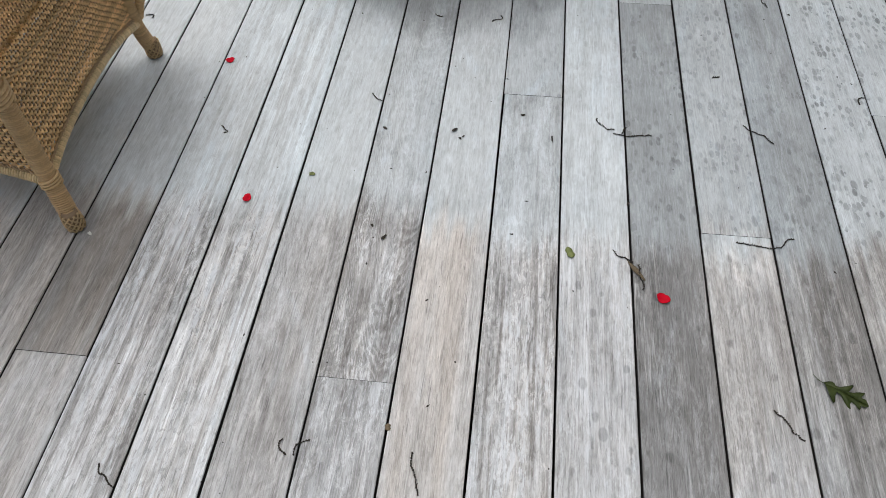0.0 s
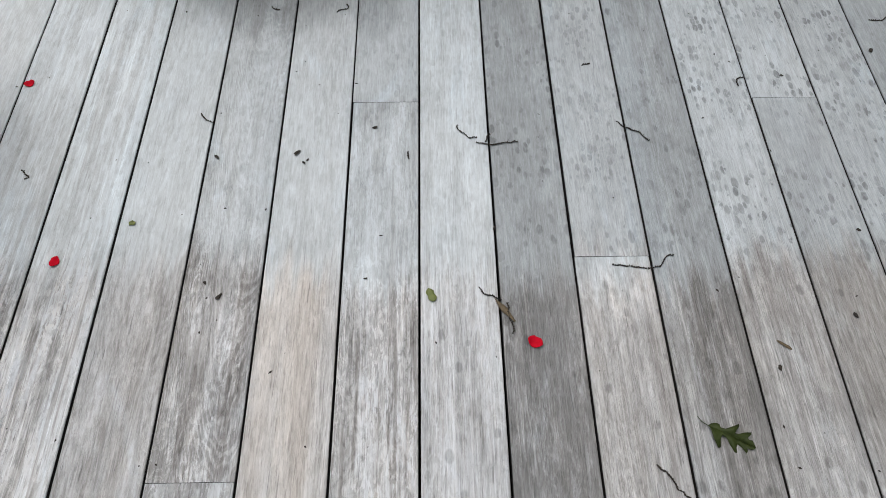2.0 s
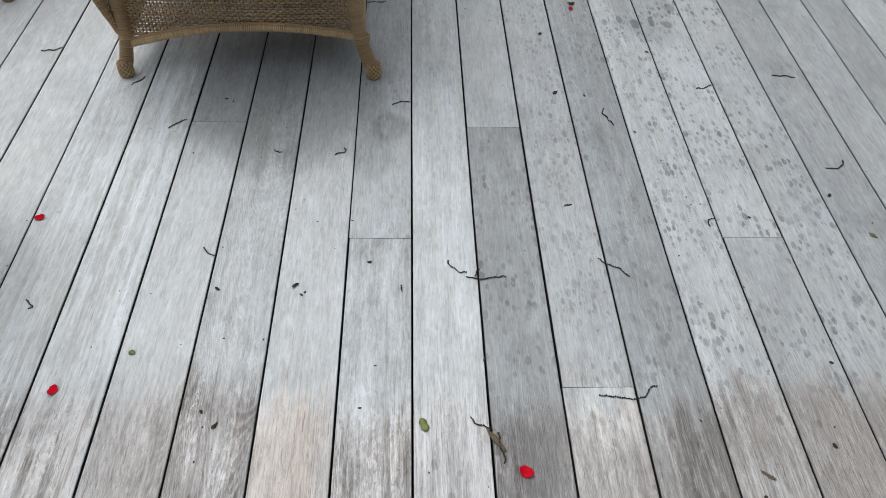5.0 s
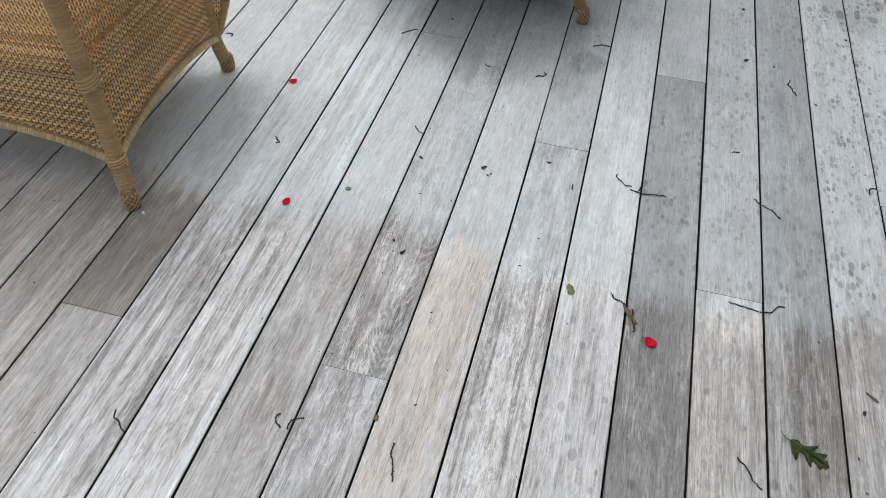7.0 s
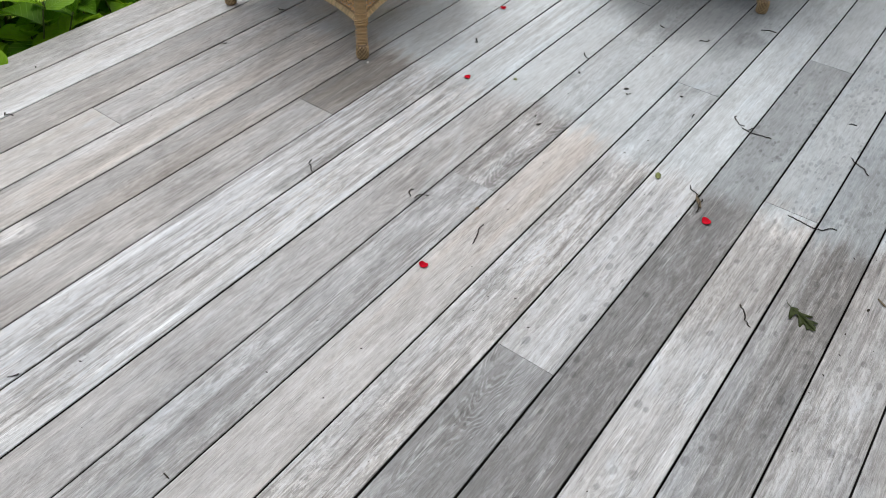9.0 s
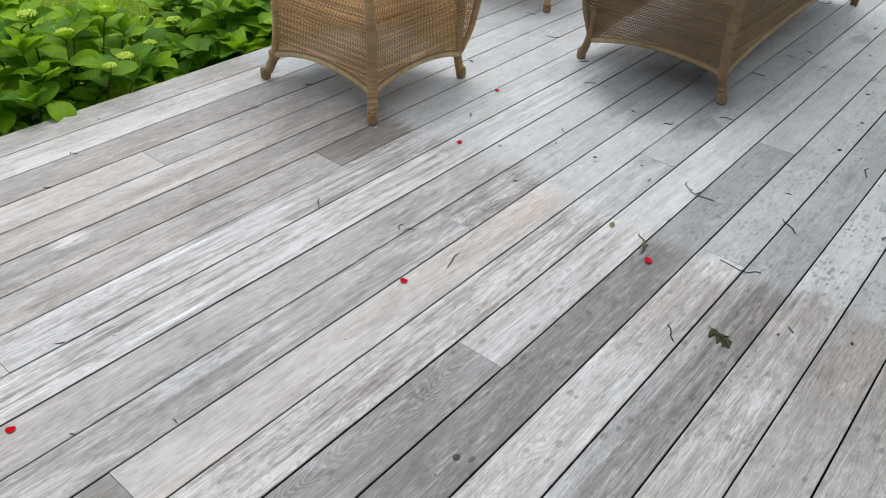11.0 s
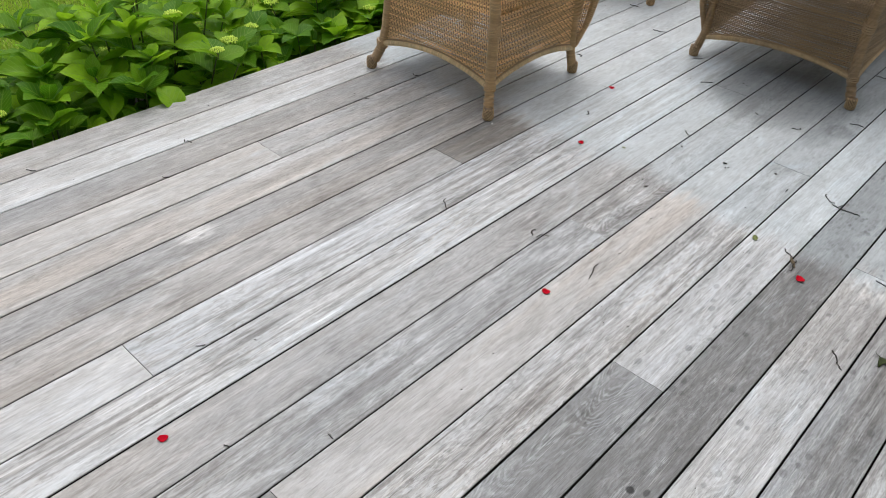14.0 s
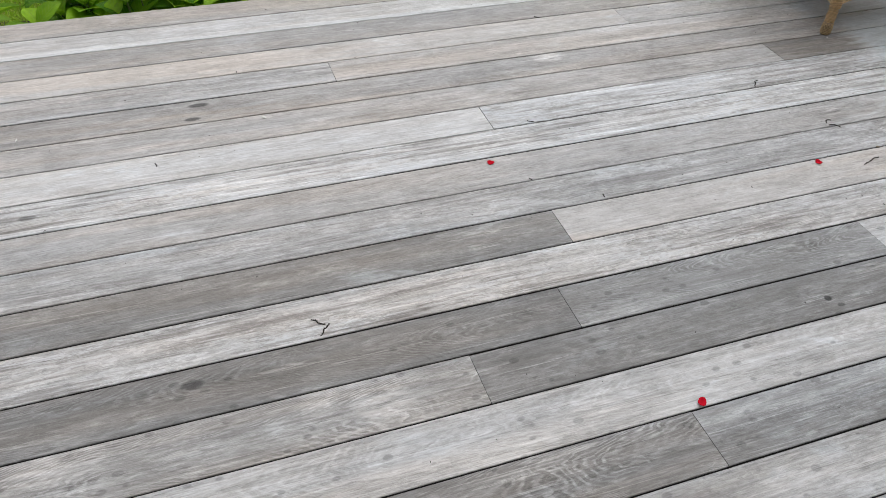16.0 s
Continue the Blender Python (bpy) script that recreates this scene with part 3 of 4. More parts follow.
def bed(x0, x1, y0, y1):
    nx, ny = 14, 90
    rng = np.random.default_rng(5)
    v = [(x0 + (x1 - x0) * i / nx + rng.normal(0, 0.008), y0 + (y1 - y0) * j / ny,
          GROUND + 0.006 + (0.03 * rng.random() if 0 < i < nx and 0 < j < ny else 0)) for j in range(ny + 1) for i in range(nx + 1)]
    f = [(j * (nx + 1) + i, j * (nx + 1) + i + 1, (j + 1) * (nx + 1) + i + 1, (j + 1) * (nx + 1) + i) for j in range(ny) for i in range(nx)]
    ob = new("flower_bed", mesh_of("flower_bed", v, f, SOIL))
    return tagged(ob, "strip of dark mulch under the shrubs beside the deck", "flower bed", kind="structure")


bed(-2.85, -1.94, -3.0, 6.0)
# dark earth sheet added below the boards to keep the gaps black
earth = new("bare_earth", mesh_of("bare_earth", [(-1.935, -3.19, GROUND + 0.006), (2.86, -3.19, GROUND + 0.006), (2.86, 7.19, GROUND + 0.006), (-1.935, 7.19, GROUND + 0.006)], [(0, 1, 2, 3)], SOIL, False))
tagged(earth, "dark earth sheet added under the deck boards to blacken the gaps", "earth", kind="structure")


def lawn_grass():
    rng = np.random.default_rng(11)
    n = 270000
    # thick near the bed, thinner far off
    x = -2.75 - 6.2 * rng.random(n) ** 1.35
    y = -2.2 + 8.5 * rng.random(n)
    tall = rng.uniform(0.014, 0.032, n)
    a = rng.uniform(0, 2 * math.pi, n)
    lean = rng.uniform(0.1, 0.8, n) * tall
    b = rng.uniform(0, 2 * math.pi, n)
    w = rng.uniform(0.0018, 0.0036, n) * (1 + 0.12 * (-2.75 - x))
    base = np.stack([x, y, np.full(n, GROUND)], 1)
    side = np.stack([np.cos(a) * w, np.sin(a) * w, np.zeros(n)], 1)
    mid = base + np.stack([np.cos(b) * lean * 0.35, np.sin(b) * lean * 0.35, tall * 0.6], 1)
    tip = base + np.stack([np.cos(b) * lean, np.sin(b) * lean, tall], 1)
    v = np.stack([base - side, base + side, mid + side * 0.8, mid - side * 0.8, tip], 1).reshape(-1, 3)
    me = bpy.data.meshes.new("grass")
    k = np.arange(n) * 5
    quad = np.stack([k, k + 1, k + 2, k + 3], 1)
    tri = np.stack([k + 3, k + 2, k + 4], 1)
    me.vertices.add(len(v))
    me.vertices.foreach_set("co", v.ravel())
    me.loops.add(7 * n)
    me.loops.foreach_set("vertex_index", np.hstack([quad, tri]).ravel())
    me.polygons.add(2 * n)
    start = np.stack([np.arange(n) * 7, np.arange(n) * 7 + 4], 1).ravel()
    me.polygons.foreach_set("loop_start", start)
    me.update(calc_edges=True)
    me.materials.append(BLADES)
    ob = new("grass", me)
    return tagged(ob, "short mown green lawn grass", "grass", kind="stuff")


lawn_grass()

# ---- wall added out of view to shade the right of the deck ----
bm = bmesh.new()
bmesh.ops.create_cube(bm, size=1.0, matrix=Matrix.Translation((3.05, 1.5, 2.3)) @ Matrix.Diagonal((0.25, 16.0, 5.4, 1)))
me = bpy.data.meshes.new("wall_house")
bm.to_mesh(me)
bm.free()
me.materials.append(SHADE_GREY)
tagged(new("wall_house", me), "plain grey wall added out of view to shade the deck", "wall", kind="structure")

# ---- wicker furniture ----
RAIL_Z, RING_Z = 0.106, 0.315


def wicker_seat(name, half, depth, label, category, m, WEAVE=WEAVE, WRAP=WRAP, RAIL=RAIL, drop=0.0, back_top=0.92):
    """An armchair or sofa of woven cane; its back feet stand at y = 0, it faces +y."""
    thing = new(name)
    thing.matrix_basis = m
    tagged(thing, label, category)

    def wide(z):
        z = np.asarray(z, float)
        return half + np.interp(z, [0, 0.13, RING_Z, 0.6, 1.0], [0, -0.034, -0.046, -0.036, -0.006])

    def back_y(z):
        return np.interp(np.asarray(z, float), [0, 0.13, RING_Z, 0.55, 1.0], [0, 0.040, 0.052, 0.026, -0.066])

    def front_y(z):
        return depth + np.interp(np.asarray(z, float), [0, 0.13, RING_Z, 1.0], [0, -0.014, -0.004, 0.004])

    def front_wide(z):
        return wide(z) - np.interp(np.asarray(z, float), [0, 0.16], [0.022 if half < 0.5 else -0.005, 0.0])

    def arch(s, rise, low=0.0, tilt=0.0):
        return RAIL_Z - low - tilt * np.asarray(s) + rise * (1 - np.abs(2 * np.asarray(s) - 1) ** 2.0)

    # back posts, front posts, plaited feet
    for sx in (-1, 1):
        zs = (0.035, 0.13, RING_Z, 0.45, 0.6, 0.78, back_top)
        post = [(sx * float(wide(z)), float(back_y(z)), z) for z in zs]
        ob = part("back_post", mesh_of("back_post", *wrapped(post, lambda u: 0.0205 - 0.003 * u, 0.0046), WRAP), thing)
        part("foot", cane_foot((sx * float(wide(0)), 0, 0)), ob)
        ring = [(sx * float(wide(RING_Z)) + 0.021 * math.cos(a), float(back_y(RING_Z)) + 0.021 * math.sin(a), RING_Z - 0.022 + 0.0014 * a + 0.007 * math.sin(a + 0.8))
                for a in np.linspace(0, 2 * math.pi * 4.3, 90)]
        part("binding", mesh_of("binding", *tube(ring, 0.0042, 6), WRAP), ob)
        knot = [(sx * float(wide(RAIL_Z)) + 0.0205 * math.cos(a), float(back_y(RAIL_Z)) + 0.0205 * math.sin(a), RAIL_Z - 0.012 + 0.0012 * a + 0.006 * math.sin(a + 2.0 * sx))
                for a in np.linspace(0, 2 * math.pi * 3.2, 70)]
        part("binding", mesh_of("binding", *tube(knot, 0.0030, 6), WRAP), ob)
        knot = [(sx * float(wide(0.61)) + (0.0225 + 0.003 * math.sin(a * 0.31)) * math.cos(a), float(back_y(0.61)) + 0.0225 * math.sin(a), 0.572 + 0.0019 * a + 0.005 * math.sin(a + 1.2))
                for a in np.linspace(0, 2 * math.pi * 6.3, 130)]
        part("binding", mesh_of("binding", *tube(knot, 0.0050, 6), WRAP), ob)
        zs = (0.035, 0.13, RING_Z, 0.42, 0.56)
        post = [(sx * float(front_wide(z)), float(front_y(z)), z) for z in zs]
        ob = part("front_post", mesh_of("front_post", *wrapped(post, 0.019, 0.0046), WRAP), thing)
        part("foot", cane_foot((sx * float(front_wide(0)), depth, 0)), ob)
        ring = [(sx * float(wide(0.27)) + 0.022 * math.cos(a), float(front_y(0.27)) + 0.022 * math.sin(a), 0.23 + 0.0024 * a + 0.006 * math.sin(a))
                for a in np.linspace(0, 2 * math.pi * 5.2, 110)]
        part("binding", mesh_of("binding", *tube(ring, 0.0042, 6), WRAP), ob)

    dense = 0.0031
    pitch = 0.0118 if half > 0.5 else 0.0095
    n_back = max(12, int(2 * half / pitch))
    n_side = max(12, int(depth / 0.0095))
    rise = 0.045 if half < 0.5 else 0.075
    row, coarse = (0.0070, 0.0077) if half < 0.5 else (0.0066, 0.0069)
    n_skirt = int(2 * half / 0.0105)

    def back_face(s, z):
        bow = (1 - (2 * s - 1) ** 2) * np.interp(z, [0.1, RING_Z, 0.45, 1.0], [0.0, 0.006, 0.02, 0.03])
        inset = np.clip((z - RING_Z) / 0.20, 0, 1) if half < 0.5 else 0.0 * z
        return np.stack([(2 * s - 1) * (wide(z) - 0.004 - 0.026 * inset), back_y(z) - bow + 0.022 * inset, z], -1)

    gap = 0.007 / half
    part("back_panel", woven_mesh("back_panel", WEAVE, back_face, (gap, 1 - gap), (RING_Z + 0.004, back_top), n_back, int((back_top - RING_Z) / row), half=dense), thing)
    part("skirt_panel", woven_mesh("skirt_panel", WEAVE, back_face, (gap, 1 - gap), (RAIL_Z, RING_Z - 0.004), n_skirt, int((RING_Z - RAIL_Z) / coarse),
                                   lambda s, z: z >= arch(s, rise), half=0.0033, amp=0.0032), thing)
    for z, r in ((RING_Z, 0.0035),):
        s = np.linspace(0.02, 0.98, 30)
        part("cross_strand", mesh_of("cross_strand", *twined(back_face(s, np.full(30, z)) - (0, 0.003, 0), 0.0024), WRAP), thing)
    s = np.linspace(0, 1, 26)
    part("back_rail", mesh_of("back_rail", *wrapped(back_face(s, arch(s, rise)) + (0, -0.002, 0), 0.0115), RAIL), thing)
    part("edge_twine", mesh_of("edge_twine", *twined(back_face(s, arch(s, rise) + 0.014) + (0, -0.005, 0), 0.0022, 0.022), BROWN_WRAP), thing)
    top = back_face(s, back_top + 0.03 * (1 - (2 * s - 1) ** 2))
    part("top_roll", mesh_of("top_roll", *wrapped(top, 0.024, 0.010), BRAID), thing)

    def front_face(s, z):
        return np.stack([(2 * s - 1) * (front_wide(z) - 0.004), front_y(z) + 0 * s, z], -1)

    part("front_panel", woven_mesh("front_panel", WEAVE, front_face, (gap, 1 - gap), (RAIL_Z - drop, 0.36), n_back, int(0.25 / row),
                                                     lambda s, z: z >= arch(s, rise, drop), half=dense), thing)
    part("front_rail", mesh_of("front_rail", *wrapped(front_face(s, arch(s, rise, drop)), 0.0115), RAIL), thing)

    def seat_face(s, t):
        return np.stack([(2 * s - 1) * (half - 0.04), 0.06 + t * (depth - 0.09), 0.365 - 0.015 * np.sin(math.pi * s) * np.sin(math.pi * t)], -1)

    part("seat", woven_mesh("seat", WEAVE, seat_face, (0, 1), (0, 1), n_back, int(depth / 0.0072), half=0.0042), thing)

    for sx in (-1, 1):
        def side_face(s, z):
            inset = (1 - s) * np.clip((z - RING_Z) / 0.20, 0, 1) if half < 0.5 else 0.0 * z
            y = back_y(z) + s * (front_y(z) - back_y(z)) + 0.022 * inset
            return np.stack([sx * (wide(z) - 0.003 - 0.028 * inset + 0.008 * np.sin(math.pi * s)), y, z], -1)

        part("side_panel", woven_mesh("side_panel", WEAVE, side_face, (0.012, 0.988), (RING_Z + 0.004, 0.555), n_side, int((0.555 - RING_Z) / row), half=dense), thing)
        part("skirt_panel", woven_mesh("skirt_panel", WEAVE, side_face, (0.012, 0.988), (RAIL_Z - drop, RING_Z - 0.004), int(depth / 0.0105), int((RING_Z - RAIL_Z + drop) / coarse),
                                       lambda s, z: z >= arch(s, 0.042, 0.0, drop), half=0.0033, amp=0.0032), thing)
        part("side_rail", mesh_of("side_rail", *wrapped(side_face(s, arch(s, 0.042, 0.0, drop)), 0.0115), RAIL), thing)
        part("edge_twine", mesh_of("edge_twine", *twined(side_face(s, arch(s, 0.042, 0.0, drop) + 0.014) + (sx * 0.005, 0, 0), 0.0022, 0.022), BROWN_WRAP), thing)
        part("cross_strand", mesh_of("cross_strand", *twined(side_face(np.linspace(0.03, 0.97, 20), np.full(20, RING_Z)) + (sx * 0.002, 0, 0), 0.0024), WRAP), thing)

        # the arm: a woven shelf that rolls outwards, plaited along its lip
        y0, y1 = float(back_y(0.56)) + 0.055, depth + 0.03

        def arm_face(s, t):
            x = float(wide(0.6)) - 0.05 + 0.145 * t
            return np.stack([sx * x, y0 + s * (y1 - y0), 0.612 + 0.012 * np.sin(math.pi * t) - 0.062 * t ** 2 + 0.02 * s], -1)

        arm = part("arm", woven_mesh("arm", BRAID, arm_face, (0, 1), (0, 1), int(n_side * 0.7), 22, half=0.0034, amp=0.0030), thing)
        one = np.ones(14)
        lip = arm_face(np.linspace(0, 1, 14), one)
        part("plaited_lip", mesh_of("plaited_lip", *braid(lip + np.array([sx * 0.002, 0, 0.010]), 0.0185, 0.0034, 0.072), BRAID), arm, "plaited pale cane edge")
        under = lip + np.array([-sx * 0.014, 0, -0.020])
        part("lip_core", mesh_of("lip_core", *wrapped(under, 0.012, 0.009), WRAP), arm)
        for s_end in (0.0, 1.0):
            t = np.linspace(-0.05, 1.0, 8)
            part("arm_end", mesh_of("arm_end", *wrapped(arm_face(np.full(8, s_end), t) + (0, 0, -0.006), 0.017, 0.009), WRAP), arm)

        # the wing under the front of the arm
        def wing_face(s, z):
            out = np.interp(z, [0.10, 0.16, 0.22, 0.30, 0.42, 0.585], [0.008, 0.034, 0.052, 0.068, 0.092, 0.122]) * (0.6 if half > 0.5 else 1.0)
            puff = np.interp(z, [0.10, 0.20, 0.30, 0.585], [0.0, 0.020, 0.030, 0.030]) * (1.2 if half > 0.5 else 1.0)
            return np.stack([sx * (wide(z) - 0.012 + s * out), front_y(z) + 0.006 + (0.006 + puff) * s, z], -1)

        wing = part("wing", woven_mesh("wing", WEAVE, wing_face, (0, 1), (0.13, 0.585), 8, int(0.455 / row), half=0.0034), thing)
        z = np.linspace(0.115, 0.59, 14)
        part("wing_edge", mesh_of("wing_edge", *wrapped(wing_face(np.ones(14), z), lambda u: 0.010 + 0.005 * min(1.0, 3 * u), 0.0075), WRAP), wing)
    return thing


wicker_seat("wicker_armchair", 0.308, 0.586, "honey-brown woven wicker armchair standing on the deck beside the shrubs", "armchair",
            pose(-1.327, 1.525, 0.0, 0, 0, 1.4))
wicker_seat("wicker_sofa", 0.900, 0.690, "long dull brown woven wicker sofa on bound cane legs", "sofa",
            pose(-0.106, 3.590, 0.0, 0, 0, 90.0), BROWN_WEAVE, BROWN_WRAP, BROWN_RAIL, 0.026)


def wicker_side_table(m):
    """A small square table; its near corner leg stands at the origin."""
    thing = new("wicker_side_table")
    thing.matrix_basis = m
    tagged(thing, "small honey-coloured wicker side table with arched woven aprons", "side table")
    size, high = 0.54, 0.48
    corners = [(0, 0), (-size, 0), (-size, size), (0, size)]
    for cx, cy in corners:
        leg = part("leg", mesh_of("leg", *wrapped([(cx, cy, 0.035), (cx * 0.97, cy * 0.97, 0.2), (cx * 0.95, cy * 0.95, high - 0.02)], 0.018), RAIL), thing)
        part("foot", cane_foot((cx, cy, 0)), leg)
    for i in range(4):
        a, b = np.array(corners[i], float), np.array(corners[(i + 1) % 4], float)

        def face(s, z):
            xy = a + s[..., None] * (b - a)
            return np.concatenate([xy * 0.985, z[..., None]], -1)

        def rim(s):
            return 0.100 + 0.11 * (1 - np.abs(2 * s - 1) ** 2.0)

        part("apron", woven_mesh("apron", WEAVE, face, (0.005, 0.995), (0.10, high - 0.03), 28, 48, lambda s, z: z >= rim(s)), thing)
        s = np.linspace(0.01, 0.99, 24)
        part("apron_rail", mesh_of("apron_rail", *wrapped(face(s, rim(s)), 0.009), RAIL), thing)

    def top(s, t):
        return np.stack([0.02 - s * (size + 0.04), -0.02 + t * (size + 0.04), high + 0 * s], -1)

    part("tabletop", woven_mesh("tabletop", WEAVE, top, (0, 1), (0, 1), 30, 80), thing)
    edge = [(0.02, -0.02, high), (-size - 0.02, -0.02, high), (-size - 0.02, size + 0.02, high), (0.02, size + 0.02, high), (0.02, -0.02, high)]
    part("top_edge", mesh_of("top_edge", *joined([wrapped([edge[i], edge[i + 1]], 0.014) for i in range(4)]), BRAID), thing)
    return thing


wicker_side_table(pose(-1.262, 3.09, 0.0))


# ---- hydrangeas along the deck ----
def leaf_mesh(seed, long, wide, fold, droop):
    """An oval pointed leaf, folded at its midrib and bent down at the tip; it grows along +y from its stalk."""
    rng = np.random.default_rng(seed)
    n, verts, faces = 9, [], []
    half_w = [0.10, 0.60, 0.90, 1.0, 0.99, 0.90, 0.70, 0.36, 0.02]
    for i in range(n):
        t = i / (n - 1)
        y = long * t
        z = 0.10 * long * math.sin(math.pi * t * 0.6) - droop * long * t ** 2.2
        for k, u in enumerate((-1, -0.5, 0, 0.5, 1)):
            w = half_w[i] * wide / 2
            ripple = 0.022 * wide * math.sin(i * 2.2 + seed) * abs(u) + rng.normal(0, 0.003 * wide)
            verts.append((u * w, y + 0.04 * long * abs(u) * half_w[i], z + fold * abs(u) * w + ripple))
    for i in range(n - 1):
        for k in range(4):
            a = i * 5 + k
            faces.append((a, a + 1, a + 6, a + 5))
    me = mesh_of("leaf", verts, faces, LEAF)
    uv = me.uv_layers.new(name="UVMap")
    for loop in me.loops:
        v = loop.vertex_index
        uv.data[loop.index].uv = ((v % 5) / 4, (v // 5) / (n - 1))
    return me


LEAVES = [leaf_mesh(i, 0.142 + 0.016 * (i % 3), 0.096 + 0.010 * (i % 2), 0.18 + 0.07 * i, 0.10 + 0.07 * (i % 4)) for i in range(6)]


def flower_mesh(seed):
    """A flat young head of pale green buds."""
    rng = np.random.default_rng(seed)
    pieces = []
    for i in range(46):
        a, r = i * 2.399, 0.036 * math.sqrt(i / 46)
        c = np.array([r * math.cos(a), r * math.sin(a), 0.012 - 6.0 * r * r + rng.normal(0, 0.0015)])
        q = rng.uniform(0.0040, 0.0066)
        v = [c + q * np.array(d) for d in ((1, 0, 0), (0, 1, 0), (-1, 0, 0), (0, -1, 0), (0, 0, 1.1), (0, 0, -1))]
        pieces.append((v, [(0, 1, 4), (1, 2, 4), (2, 3, 4), (3, 0, 4), (1, 0, 5), (2, 1, 5), (3, 2, 5), (0, 3, 5)]))
    return mesh_of("flower_head", *joined(pieces), BUDS)


HEADS = [flower_mesh(i) for i in range(3)]


def hydrangea(y, seed, radius=0.52, high=0.56, stems=36, x=-2.39):
    """A mound of leafy stems rooted in the bed; y is its middle."""
    rng = random.Random(seed)
    thing = new("hydrangea")
    thing.matrix_basis = pose(x, y, GROUND)
    tagged(thing, "leafy green hydrangea shrub with pale green flower heads in bud", "shrub", "hydrangeas along the deck")

    def put_leaf(at, yaw, pitch, size):
        m = Matrix.Translation(at) @ Matrix.Rotation(yaw, 4, "Z") @ Matrix.Rotation(pitch, 4, "X") @ Matrix.Rotation(rng.gauss(0, 0.22), 4, "Y") @ Matrix.Scale(size, 4)
        end = m @ Vector((0, 0.15, 0))
        me = rng.choice(LEAVES)
        if x + end.x < (-1.88 if end.z > 0.46 else -1.955):
            part("leaf", me, thing, m=m)

    for i in range(stems):
        a, r = i * 2.399 + rng.uniform(-0.2, 0.2), radius * math.sqrt((i + 0.5) / stems) * rng.uniform(0.93, 1.07)
        tx, ty = r * math.cos(a), 1.05 * r * math.sin(a)
        tz = high * (1 - 0.42 * (r / radius) ** 2) + rng.uniform(-0.05, 0.05)
        foot = Vector((tx * 0.25, ty * 0.25, 0))
        tip = Vector((tx, ty, tz))
        bend = Vector((tx * 0.75, ty * 0.75, tz * 0.5))
        path = smooth_path([foot, bend, tip], 0.05)
        part("stem", mesh_of("stem", *tube(path, np.linspace(0.0055, 0.0028, len(path)), 5), STEM), thing)
        out = math.atan2(ty, tx) - math.pi / 2
        blooms = rng.random() < 0.42
        # a rosette at the tip, pairs of larger leaves down the stem
        turn = rng.uniform(0, 3.14)
        if not blooms:
            for k in range(2):
                put_leaf(tip, turn + k * math.pi, rng.uniform(0.7, 1.15), rng.uniform(0.4, 0.65))
        for k in range(4 if blooms else 5):
            put_leaf(tip - Vector((0, 0, 0.015 + 0.01 * (k // 2))), turn + 0.8 + k * (math.pi / 2 if blooms else 1.26), rng.uniform(0.1, 0.75), rng.uniform(0.7, 1.0))
        for level, f in enumerate((0.82, 0.66, 0.48)):
            at = foot.lerp(tip, f) + (bend - foot.lerp(tip, 0.5)) * (4 * f * (1 - f)) * 0.5
            for k in range(2):
                put_leaf(at, turn + level * math.pi / 2 + k * math.pi + rng.uniform(-0.3, 0.3), rng.uniform(-0.35, 0.45), rng.uniform(0.9, 1.2))
        if blooms:
            size = rng.uniform(0.65, 1.15)
            top = tip + Vector((0, 0, 0.012))
            head = part("flower_head", rng.choice(HEADS), thing, "flat head of pale green buds", m=Matrix.Translation(top) @ Matrix.Rotation(rng.uniform(0, 6), 4, "Z") @ Matrix.Scale(size, 4))
            part("stalk", mesh_of("stalk", *tube([(0, 0, -0.045), (0.003, 0, -0.02), (0, 0, 0.004)], 0.0025, 5), STEM), head)
    # low leafy shoots along the edge of the deck
    for i in range(11):
        foot = Vector((0.27 + 0.08 * rng.random(), radius * (i / 5 - 1) * 0.95 + rng.uniform(-0.03, 0.03), 0))
        tip = foot + Vector((rng.uniform(-0.02, 0.07), rng.uniform(-0.05, 0.05), rng.uniform(0.30, 0.41)))
        path = smooth_path([foot, foot.lerp(tip, 0.5) + Vector((0.02, 0, 0)), tip], 0.06)
        part("stem", mesh_of("stem", *tube(path, np.linspace(0.005, 0.003, len(path)), 5), STEM), thing)
        turn = rng.uniform(0, 3.14)
        for f, count, size in ((1.0, 4, 0.7), (0.8, 3, 0.95), (0.55, 3, 1.05)):
            for k in range(count):
                put_leaf(foot.lerp(tip, f), turn + f * 5 + k * 2 * math.pi / count, rng.uniform(0.0, 0.7), size * rng.uniform(0.8, 1.1))
    return thing


for mid, seed, high, radius in ((2.95, 3, 0.52, 0.50), (1.95, 7, 0.52, 0.52), (0.90, 12, 0.62, 0.55), (-0.10, 19, 0.53, 0.47), (-1.02, 23, 0.50, 0.45), (-2.15, 31, 0.52, 0.47)):
    hydrangea(mid, seed, radius, high)


